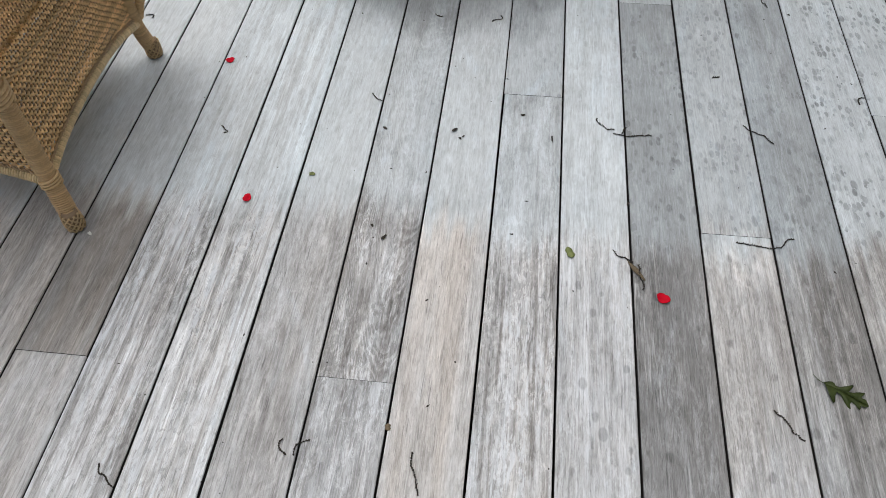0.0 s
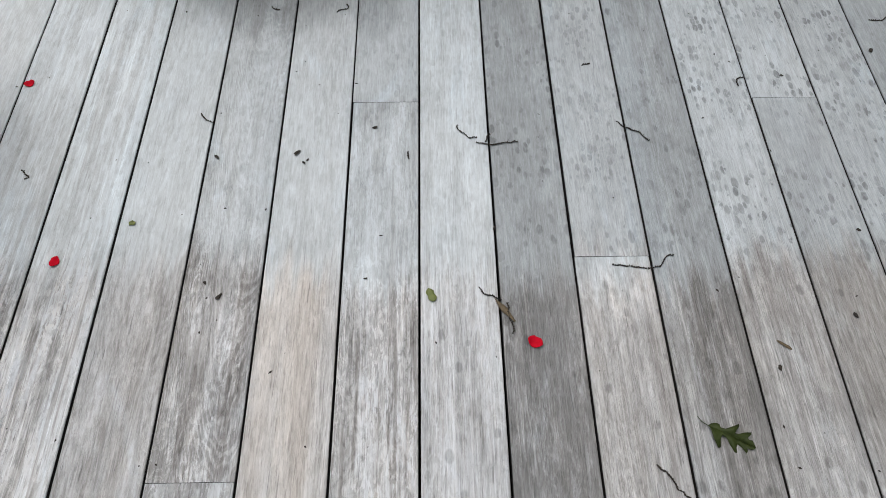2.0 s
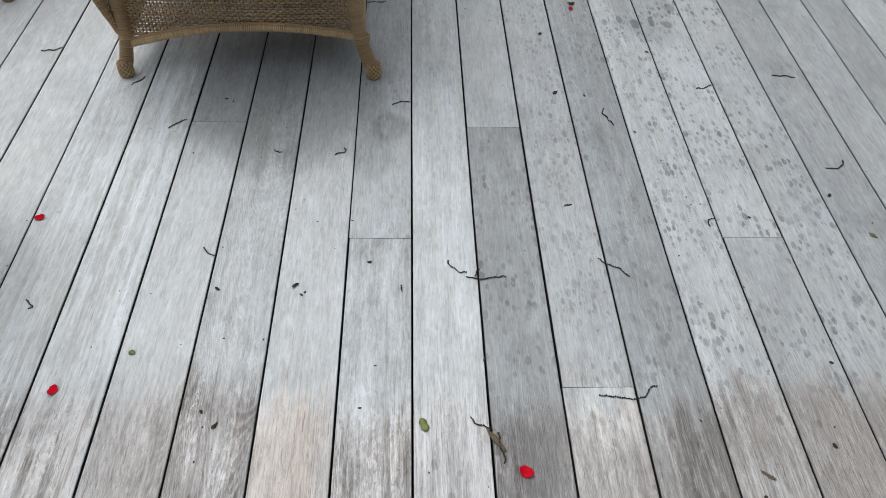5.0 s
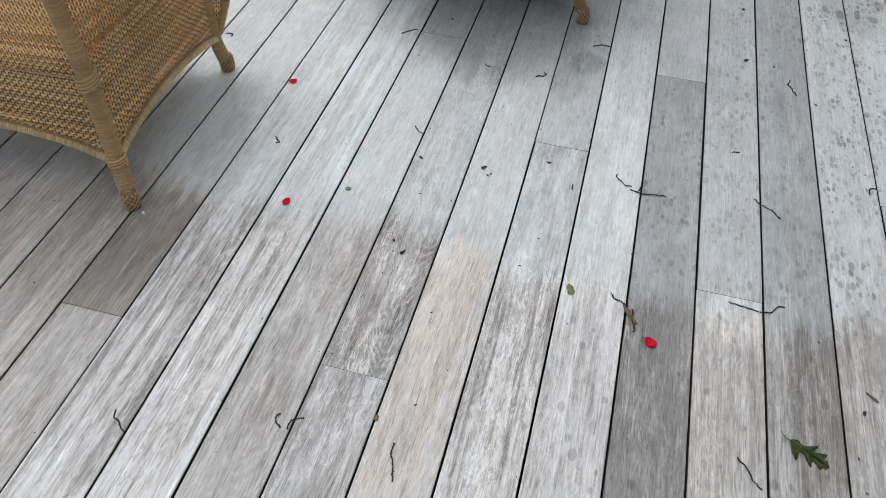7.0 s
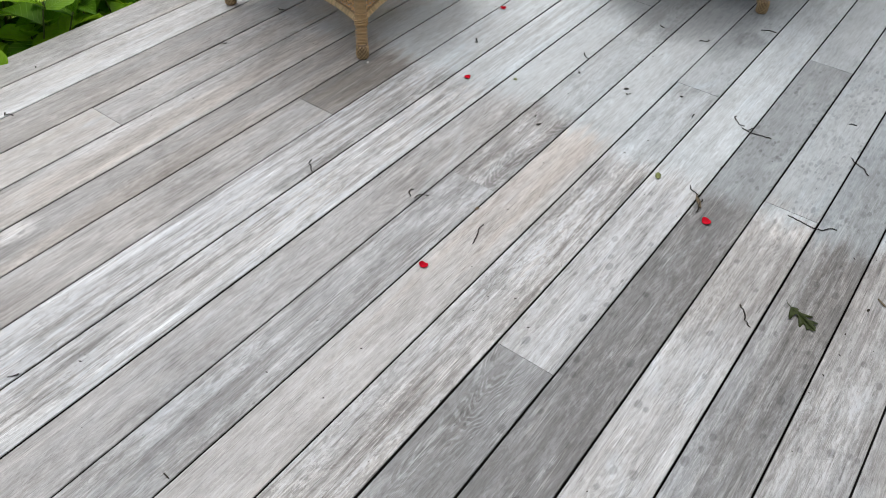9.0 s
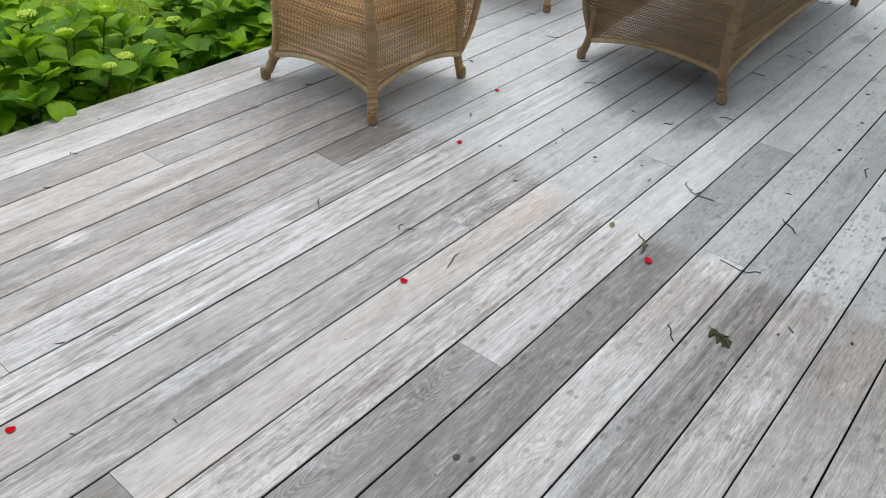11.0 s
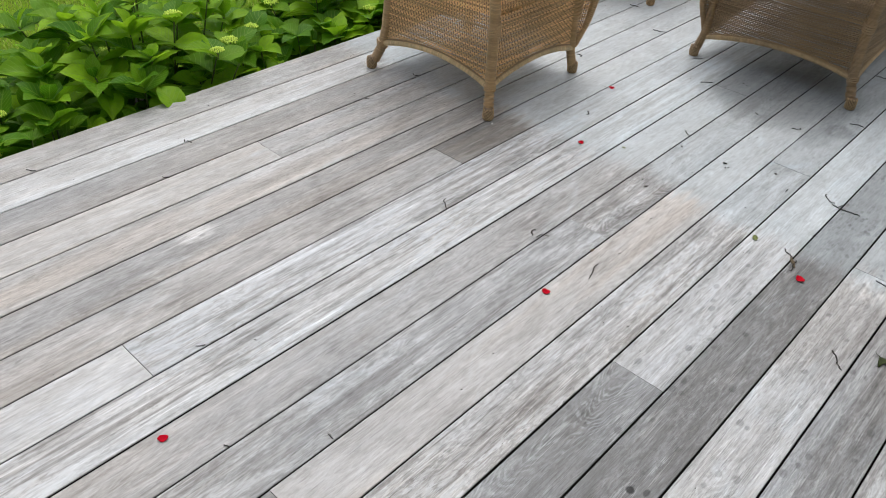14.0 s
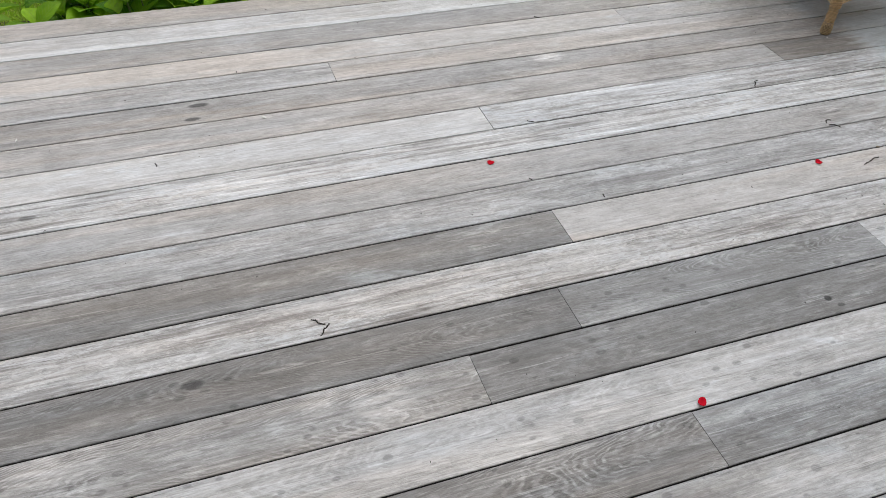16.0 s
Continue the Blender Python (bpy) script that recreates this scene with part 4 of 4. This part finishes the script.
# ---- what has fallen on the deck ----
def petal(x, y, yaw, size=0.026):
    n, verts, faces = 7, [], []
    for i in range(n):
        for j in range(n):
            u, v = 2 * i / (n - 1) - 1, 2 * j / (n - 1) - 1
            px, py = u * math.sqrt(1 - v * v / 2), v * math.sqrt(1 - u * u / 2)
            py *= 1.0 - 0.22 * max(0.0, -py)
            px *= 0.95 - 0.42 * max(0.0, -py)
            py -= 0.16 * max(0.0, 1 - 2.5 * abs(px)) * max(0.0, py)
            cup = 0.42 * px * px + 0.30 * max(0.0, py) ** 2 + 0.07 * math.sin(4 * px + 7 * x) * py + 0.08
            verts.append((px * size * 0.44, py * size * 0.36, cup * size * 0.42))
    for i in range(n - 1):
        for j in range(n - 1):
            a = i * n + j
            faces.append((a, a + n, a + n + 1, a + 1))
    ob = new("petal", mesh_of("petal", verts, faces, PETAL))
    thick = ob.modifiers.new("thickness", "SOLIDIFY")
    thick.thickness = 0.0006
    ob.matrix_basis = pose(x, y, 0.0016, 0, 0, yaw)
    return tagged(ob, "fallen bright red flower petal lying on the deck", "petal", "red petals on the deck")


for x, y, yaw, size in ((-0.852, 2.111, 20, 0.027), (-0.678, 1.647, 75, 0.027), (0.202, 1.468, -30, 0.033), (-0.269, 0.897, 10, 0.028),
                        (-0.548, -0.088, 60, 0.027), (0.425, 0.03, 130, 0.030), (0.516, 3.082, 100, 0.022)):
    petal(x, y, yaw, size)


def oak_leaf(x, y, yaw, long=0.080):
    """A leaf with sharp forward lobes, slightly curled, and its stalk."""
    near = ((0, .01), (.08, .09), (.20, .25), (.34, .36), (.37, .31), (.32, .19), (.31, .08), (.42, .08), (.56, .20), (.70, .33), (.72, .28), (.66, .16), (.66, .09), (.75, .12), (.87, .20), (.88, .15), (.85, .09), (.93, .09), (.97, .06), (1, 0))
    far = ((0, .01), (.05, .08), (.14, .13), (.20, .12), (.24, .06), (.33, .08), (.44, .20), (.56, .34), (.58, .29), (.55, .18), (.52, .09), (.61, .11), (.71, .20), (.83, .27), (.84, .22), (.79, .12), (.82, .08), (.90, .11), (.95, .05), (1, 0))
    n, verts, faces = len(near), [], []
    for side, outline in ((1, near), (-1, far)):
        k = len(verts)
        for i, (t, w) in enumerate(outline):
            q = i / (n - 1)
            z = 0.005 + 0.003 * math.sin(5 * t + side)
            verts += [(0, q * long, 0.0045 + 0.002 * math.sin(5 * q)), (side * w * long * 0.5, (q + t) / 2 * long, z), (side * w * long, t * long, z - 0.010 * w + 0.002 * math.sin(9 * t))]
        for i in range(n - 1):
            for j in range(2):
                o = k + 3 * i + j
                q = (o, o + 1, o + 4, o + 3)
                faces.append(q if side > 0 else q[::-1])
    ob = new("oak_leaf", None)
    ob.matrix_basis = pose(x, y, 0.0, 0, 0, yaw)
    tagged(ob, "dark green lobed oak leaf lying on the deck", "leaf")
    blade = part("blade", mesh_of("blade", verts, faces, OAK), ob)
    blade.modifiers.new("thickness", "SOLIDIFY").thickness = 0.0005
    part("midrib", mesh_of("midrib", *tube(smooth_path([(-0.008, -0.020, 0.002), (0, -0.005, 0.004), (0, 0.5 * long, 0.0065), (0, 0.9 * long, 0.0045)], 0.006), 0.0007, 5), OAK), ob)
    return ob


oak_leaf(0.474, 1.313, -119)


def leaf_bit(x, y, yaw, long, wide, material, label, name="leaf_fragment"):
    n, verts, faces = 8, [], []
    for i in range(n + 1):
        t = i / n
        w = wide / 2 * math.sin(math.pi * min(1, 0.06 + 0.94 * t)) ** 0.7 * (1 + 0.25 * math.sin(9 * t + 20 * x))
        for u in (-1, 0, 1):
            verts.append((u * w, long * (t - 0.5), 0.0012 + 0.25 * abs(u) * w * math.cos(3 * t)))
    for i in range(n):
        for k in range(2):
            a = i * 3 + k
            faces.append((a, a + 1, a + 4, a + 3))
    ob = new(name, mesh_of(name, verts, faces, material))
    ob.modifiers.new("thickness", "SOLIDIFY").thickness = 0.0006
    ob.matrix_basis = pose(x, y, 0.0012, 0, 0, yaw)
    return tagged(ob, label, "leaf")


leaf_bit(0.021, 1.568, 20, 0.030, 0.017, YELLOWGREEN, "small faded green leaf piece on the deck")
leaf_bit(-0.554, 1.735, 70, 0.014, 0.012, YELLOWGREEN, "tiny dull green leaf scrap on the deck")
leaf_bit(0.639, 1.458, 50, 0.030, 0.006, TAN, "curled dry tan husk lying on the deck")
leaf_bit(0.153, 1.535, 35, 0.060, 0.010, TAN, "narrow dry brown leaf curled beside a catkin")
leaf_bit(1.087, 2.061, 40, 0.022, 0.010, TAN, "small dry brown husk on the deck")
leaf_bit(-0.288, 1.147, 10, 0.014, 0.011, TAN, "small tan bud scale at a board edge")


def catkin(x, y, long, yaw, bend=0.3, thick=0.0014, hook=0.0):
    """A dry beaded string; bend curves it, hook curls its end. Its middle lies at x, y."""
    rng = random.Random(round(1000 * (x + 3 * y)))
    n = max(10, int(long / 0.0022))
    pts, a, q, kink = [], radians(yaw) - bend / 2, np.zeros(3), 0.0
    for i in range(n):
        t = i / (n - 1)
        pts.append(q.copy())
        a += bend / n + (hook / n * 3 if t > 0.66 else 0)
        kink = 0.7 * kink + rng.gauss(0, 0.30)
        q = q + np.array([math.cos(a + kink), math.sin(a + kink), 0]) * long / n
    pts = np.array(pts)
    pts -= pts[n // 2]
    r = np.array([thick * (0.45 + 0.8 * (i % 2) + rng.uniform(-0.25, 0.45)) for i in range(n)])
    pts[:, 2] = r * 0.9 + 0.0008
    pieces = [tube(pts, r, 5)]
    for i in range(1, n - 1, 2):
        side = rng.choice((-1, 1))
        e = pts[i] + np.array([rng.uniform(-1, 1), rng.uniform(-1, 1), 0.4]) * thick * 2.0 * side * np.array([1, 1, side])
        pieces.append(tube([pts[i], (pts[i] + e) / 2, e], [thick * 0.6, thick * 0.7, thick * 0.2], 4))
    ob = new("catkin", mesh_of("catkin", *joined(pieces), CATKIN))
    ob.matrix_basis = pose(x, y, 0.0)
    return tagged(ob, "dry dark beaded catkin string lying on the deck", "catkin", "fallen catkins on the deck")


# middle, length, direction, bend, hook
for row in (
    (0.095, 1.956, 0.068, -48, 0.5, 0.0), (0.162, 1.927, 0.095, -8, 0.1, 0.0), (0.142, 1.945, 0.030, 85, 0.3, 0.0),
    (0.451, 1.961, 0.090, -34, -0.15, 0.0), (0.392, 1.625, 0.070, -20, 0.5, 0.0), (0.455, 1.63, 0.070, 24, 0.3, 0.0),
    (0.126, 1.565, 0.056, -38, 0.3, 0.0), (0.161, 1.517, 0.068, -66, -0.2, 0.0), (0.402, 1.222, 0.078, -58, 0.4, 0.6),
    (-0.789, 1.856, 0.040, -60, -1.0, -1.2), (-0.452, 2.003, 0.045, -45, 0.3, 0.4), (-0.341, 2.354, 0.028, -10, 1.2, 0.0),
    (-0.174, 2.352, 0.050, 40, 0.6, 1.6), (-0.023, 1.898, 0.022, -70, -1.0, 0.5), (0.704, 2.108, 0.042, 60, -2.4, -0.6),
    (0.374, 2.161, 0.025, 30, 0.6, 0.0), (-1.039, 2.804, 0.075, -4, 0.3, 0.4), (-0.759, 2.655, 0.055, 50, -0.5, 0.0),
    (-0.614, 2.468, 0.058, 28, 0.4, 0.0), (-0.031, 2.571, 0.060, 22, -0.7, 0.0), (0.531, 2.511, 0.085, -80, 0.8, 0.0),
    (0.839, 2.649, 0.060, 38, -0.6, 0.0), (1.094, 2.716, 0.075, -22, 0.3, 0.0), (1.101, 2.305, 0.080, 20, 1.0, 0.6),
    (-1.124, 2.288, 0.040, -30, -1.4, 0.0), (-0.747, 1.009, 0.062, -52, 0.5, 0.8), (-0.467, 1.089, 0.040, -80, 1.2, 0.0),
    (-0.437, 1.099, 0.048, 72, -1.3, 0.0), (-0.231, 1.068, 0.080, -70, 0.5, -0.5), (-1.598, 0.639, 0.030, 30, 0.4, 0.0),
    (-1.611, 0.63, 0.018, -40, 0.2, 0.0), (-1.462, 1.592, 0.034, 30, 1.4, 0.0), (-1.434, 1.308, 0.020, 40, 0.8, 0.0),
    (-1.452, 0.462, 0.030, 25, 1.8, 0.0), (-0.114, 3.107, 0.070, 15, 0.6, 0.0), (-0.085, 3.437, 0.034, -20, 0.4, 0.0),
    (-0.033, 3.559, 0.045, -30, 0.6, 0.0), (0.081, 3.417, 0.032, 40, 0.4, 0.0), (-0.24, 4.383, 0.170, 20, 4.6, 0.0),
    (-0.087, 4.469, 0.055, -35, 0.5, 0.0), 
    (-1.302, 3.013, 0.060, 5, -0.4, 0.0), (0.304, 3.428, 0.040, 50, 0.6, 0.0),
    (-0.733, 0.124, 0.026, 60, 0.9, 0.0), (-0.304, 0.17, 0.018, 0, 0.2, 0.0), (-0.052, -0.72, 0.044, 62, 0.15, 0.0),
    (-0.027, -0.71, 0.048, -28, 0.2, 0.0), (-0.812, -1.044, 0.022, 10, 0.2, 0.0), (-0.439, -0.003, 0.014, 30, 0.5, 0.0),
    (-1.767, 0.177, 0.035, 70, 0.4, 0.0), (0.301, 4.024, 0.05, 30, 0.5, 0.0), (0.55, 3.75, 0.05, -50, 0.5, 0.0), (0.125, 4.696, 0.05, 70, 0.4, 0.0),
):
    catkin(*row[:5], hook=row[5])


def crumb(x, y, size, material=CATKIN, label="small dark bud scale fallen on the deck"):
    rng = random.Random(round(1e4 * abs(x - 2 * y)))
    bm = bmesh.new()
    bmesh.ops.create_icosphere(bm, subdivisions=1, radius=size / 2)
    for v in bm.verts:
        v.co *= rng.uniform(0.42, 1.30)
        v.co.z = v.co.z * 0.38 + size * 0.19
        v.co.x *= 1.45
        v.co.y *= 0.8
    me = bpy.data.meshes.new("bud_scale")
    bm.to_mesh(me)
    bm.free()
    me.materials.append(material)
    ob = new("bud_scale", me)
    ob.matrix_basis = pose(x, y, 0.0004, 0, 0, rng.uniform(0, 180))
    return tagged(ob, label, "debris", "bud scales on the deck")


for x, y, size in ((-0.415, 1.899, 0.010), (-0.251, 1.908, 0.013), (-0.235, 1.881, 0.008), (-0.228, 1.889, 0.006), (-0.093, 1.976, 0.010), (-0.364, 1.57, 0.012),
                   (-0.394, 1.6, 0.008), (-0.1, 1.604, 0.007), (0.807, 2.12, 0.009), (1.035, 2.199, 0.012), (0.621, 1.415, 0.010), (0.783, 1.515, 0.010),
                   (-0.504, 2.576, 0.009), (0.403, 2.618, 0.015), (0.485, 2.607, 0.008), (1.032, 2.196, 0.010), (0.52, 3.114, 0.020), (0.247, 4.401, 0.022),
                   (-1.778, 0.834, 0.008), (-1.312, -0.749, 0.008), (-0.55, 2.347, 0.006), (0.145, 1.714, 0.010), (0.848, 1.7, 0.009), (0.596, 2.444, 0.008),
                   (0.329, 3.242, 0.014), (0.201, 3.727, 0.016), (0.62, 3.45, 0.015), (0.104, 4.162, 0.016), (0.396, 2.928, 0.012), (-0.074, 4.059, 0.015), (0.711, 2.832, 0.012)):
    crumb(x, y, size)
for x, y, size in ((-0.987, -0.699, 0.016), (-1.059, -1.441, 0.012), (-0.985, 1.516, 0.012)):
    crumb(x, y, size, WHITE, "small dried white dropping on the deck")


def litter():
    """Countless specks of dust and bud scale."""
    rng = np.random.default_rng(8)
    pieces = []
    for _ in range(420):
        x, y = rng.uniform(-1.85, 1.7), -1.5 + 6.3 * rng.random() ** 0.8
        s = rng.uniform(0.0012, 0.0030)
        a = rng.uniform(0, 6)
        c = np.array([x, y, 0.0012])
        d = np.array([math.cos(a), math.sin(a), 0]) * s * rng.uniform(0.8, 1.8)
        e = np.array([-math.sin(a), math.cos(a), 0]) * s * 0.7
        v = [c + d, c + e, c - d, c - e, c + (0, 0, s * 0.7)]
        pieces.append((v, [(0, 1, 4), (1, 2, 4), (2, 3, 4), (3, 0, 4)]))
    ob = new("leaf_litter", mesh_of("leaf_litter", *joined(pieces), CATKIN))
    return tagged(ob, "fine dark specks of leaf litter scattered over the deck", "litter", kind="stuff")


litter()

# ---- the deck, board by board ----
PITCH, GAP, EDGE = 0.145, 0.0048, 0.0020
deck = new("deck")
tagged(deck, "deck of long weathered silver-grey hardwood boards with dark gaps", "deck", kind="structure")


def line(k):
    """Where the gap number k runs; the outer boards are a little wider."""
    return k * PITCH - 0.007 * max(0, -10 - k)


def board(k, y0, y1, tone, tone_far, warm, streak, swirl, spotty, comb=0.0, rim=0.0):
    rng = random.Random(round(1000 * (k * 7.7 + y0)))
    w = (line(k + 1) - line(k) - (GAP if k < 1 else GAP - 0.0005)) / 2 + rng.uniform(-0.0006, 0.0006)
    top, low = rng.uniform(-0.0004, 0.0006), -0.026
    section = [(-w, low), (-w, top - 0.0034), (-w, top - EDGE), (-w + EDGE * 0.35, top - EDGE * 0.3), (-w + EDGE, top), (w - EDGE, top), (w - EDGE * 0.35, top - EDGE * 0.3), (w, top - EDGE), (w, top - 0.0034), (w, low)]
    long = y1 - y0
    n, c = 4, len(section)
    verts = [(x + 0.0005 * math.sin(3.0 * i + k), long * i / (n - 1), z) for i in range(n) for x, z in section]
    faces = [(i * c + j, i * c + (j + 1) % c, (i + 1) * c + (j + 1) % c, (i + 1) * c + j) for i in range(n - 1) for j in range(c)]
    faces += [tuple(range(c)), tuple(reversed(range((n - 1) * c, n * c)))]
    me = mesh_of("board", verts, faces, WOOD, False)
    # sides and ends coloured near black to paint shade into the gaps
    me.materials.append(EDGE_SHADE)
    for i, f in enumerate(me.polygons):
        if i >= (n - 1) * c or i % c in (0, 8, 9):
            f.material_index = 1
    for name, value in (("tone", tone), ("tone_far", tone_far), ("warm", warm), ("streak", streak), ("swirl", swirl), ("spotty", spotty), ("comb", comb), ("rim", rim)):
        a = me.attributes.new(name, "FLOAT", "POINT")
        a.data.foreach_set("value", [value] * len(me.vertices))
    part("board", me, deck, m=pose((line(k) + line(k + 1)) / 2, y0, 0.0))


# each board: its joints, then for each length: tone, silvered tone, warmth, flaking, figure, rain spots
BOARDS = {
    -13: ((), ((0.39, 0.44, 0.55, 0.2, 0.1, 0.3),)),
    -12: ((), ((0.52, 0.56, 0.15, 0.3, 0.1, 0.3),)),
    -11: ((), ((0.34, 0.38, 0.40, 0.1, 0.1, 0.3),)),
    -10: ((0.809,), ((0.50, 0.5, 0.45, 0.1, 0.1, 0.3), (0.41, 0.46, 0.50, 0.4, 0.2, 0.3))),
    -9: ((-0.425,), ((0.36, 0.4, 0.20, 0.5, 0.2, 0.3), (0.43, 0.54, 0.60, 0.3, 0.2, 0.3))),
    -8: ((), ((0.335, 0.52, 0.60, 0.2, 0.3, 0.3),)),
    -7: ((1.230,), ((0.385, 0.4, 0.35, 0.3, 0.1, 0.3), (0.22, 0.54, 0.80, 0.0, 0.1, 0.3))),
    -6: ((-0.007,), ((0.57, 0.55, 0.0, 0.3, 0.1, 0.3), (0.49, 0.57, 0.02, 1.0, 0.1, 0.35))),
    -5: ((), ((0.49, 0.57, 0.04, 1.0, 0.1, 0.35),)),
    -4: ((2.477,), ((0.37, 0.52, 0.25, 0.25, 0.3, 0.3), (0.3, 0.46, 0.3, 0.2, 0.2, 0.4))),
    -3: ((1.233,), ((0.35, 0.4, 0.02, 0.6, 0.2, 0.4), (0.28, 0.44, 0.30, 0.75, 0.75, 0.5))),
    -2: ((-0.005,), ((0.215, 0.3, 0.35, 0.3, 0.2, 0.4), (0.45, 0.50, 0.66, 0.20, 0.1, 0.35))),
    -1: ((2.050,), ((0.42, 0.43, 0.18, 1.0, 0.3, 0.4), (0.4, 0.43, 0.10, 0.2, 0.3, 0.5))),
    0: ((-0.122, 0.812), ((0.185, 0.3, 0.25, 0.2, 0.6, 0.3), (0.240, 0.3, 0.02, 0.2, 0.72, 0.4), (0.48, 0.52, 0.0, 0.4, 0.1, 0.4))),
    1: ((-0.41, 2.464), ((0.295, 0.3, 0.20, 0.4, 0.8, 0.3), (0.188, 0.29, 0.10, 0.30, 0.1, 0.8), (0.4, 0.44, 0.1, 0.1, 0.1, 0.3))),
    2: ((1.647,), ((0.41, 0.42, 0.10, 0.3, 0.4, 0.5), (0.4, 0.39, 0.0, 0.2, 0.1, 0.7))),
    3: ((-0.005,), ((0.215, 0.3, 0.30, 0.4, 0.9, 0.3), (0.208, 0.27, 0.02, 0.35, 0.3, 0.7))),
    4: ((), ((0.37, 0.41, 0.10, 0.40, 0.2, 1.0),)),
    5: ((2.055,), ((0.315, 0.36, 0.18, 0.12, 0.1, 0.9), (0.4, 0.43, 0.1, 0.2, 0.1, 1.0))),
    6: ((), ((0.31, 0.38, 0.15, 0.2, 0.1, 1.0),)),
    7: ((), ((0.25, 0.31, 0.22, 0.2, 0.2, 0.5),)),
    8: ((), ((0.27, 0.34, 0.22, 0.2, 0.2, 0.4),)),
    9: ((), ((0.25, 0.30, 0.25, 0.3, 0.3, 0.4),)),
}
# (board, length): combed ridges, pale edge (its sign is the side)
COMBED = {(-6, 1): (1.0, 0.0), (-5, 0): (1.0, 0.8), (-8, 0): (0.3, 0.0), (-9, 0): (0.5, 1.0), (-9, 1): (0.5, 0.0), (-7, 0): (0.35, 0.0), (0, 2): (0.7, 0.0),
          (2, 0): (0.5, 0.0), (3, 1): (0.55, -1.35), (4, 0): (0.5, 0.0), (-1, 0): (0.25, 0.0), (1, 0): (0.3, 0.0), (-12, 0): (0.3, 1.0), (-3, 0): (0.3, 0.0)}
Y0, Y1 = -3.2, 7.2
for k in range(-13, 20):
    rng = random.Random(k + 50)
    cuts, kinds = BOARDS.get(k, ((rng.choice((0.41, 1.23, -0.82)),), ((rng.uniform(0.25, 0.5), rng.uniform(0.36, 0.52), rng.uniform(0.1, 0.5), 0.3, 0.3, 0.5),) * 2))
    ends = [Y0, *cuts, Y1]
    for i, kind in enumerate(kinds):
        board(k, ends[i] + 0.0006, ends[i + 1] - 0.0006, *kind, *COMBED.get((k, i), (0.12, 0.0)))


def rim_board(name, x0, x1, y0, y1):
    bm = bmesh.new()
    bmesh.ops.create_cube(bm, size=1.0)
    for v in bm.verts:
        v.co = Vector(((x0 + x1) / 2 + v.co.x * (x1 - x0), (y0 + y1) / 2 + v.co.y * (y1 - y0), (GROUND - 0.027) / 2 + v.co.z * (-0.027 - GROUND)))
    bmesh.ops.bevel(bm, geom=bm.edges[:], offset=0.003, segments=1, affect="EDGES")
    me = bpy.data.meshes.new(name)
    bm.to_mesh(me)
    bm.free()
    me.materials.append(RIM)
    part(name, me, deck)


XA, XB = line(-13) + 0.006, 20 * PITCH
rim_board("rim_board", XA, XA + 0.03, Y0, Y1)
rim_board("rim_board", XB - 0.03, XB, Y0, Y1)
rim_board("rim_board", XA + 0.032, XB - 0.032, Y0, Y0 + 0.03)
rim_board("rim_board", XA + 0.032, XB - 0.032, Y1 - 0.03, Y1)
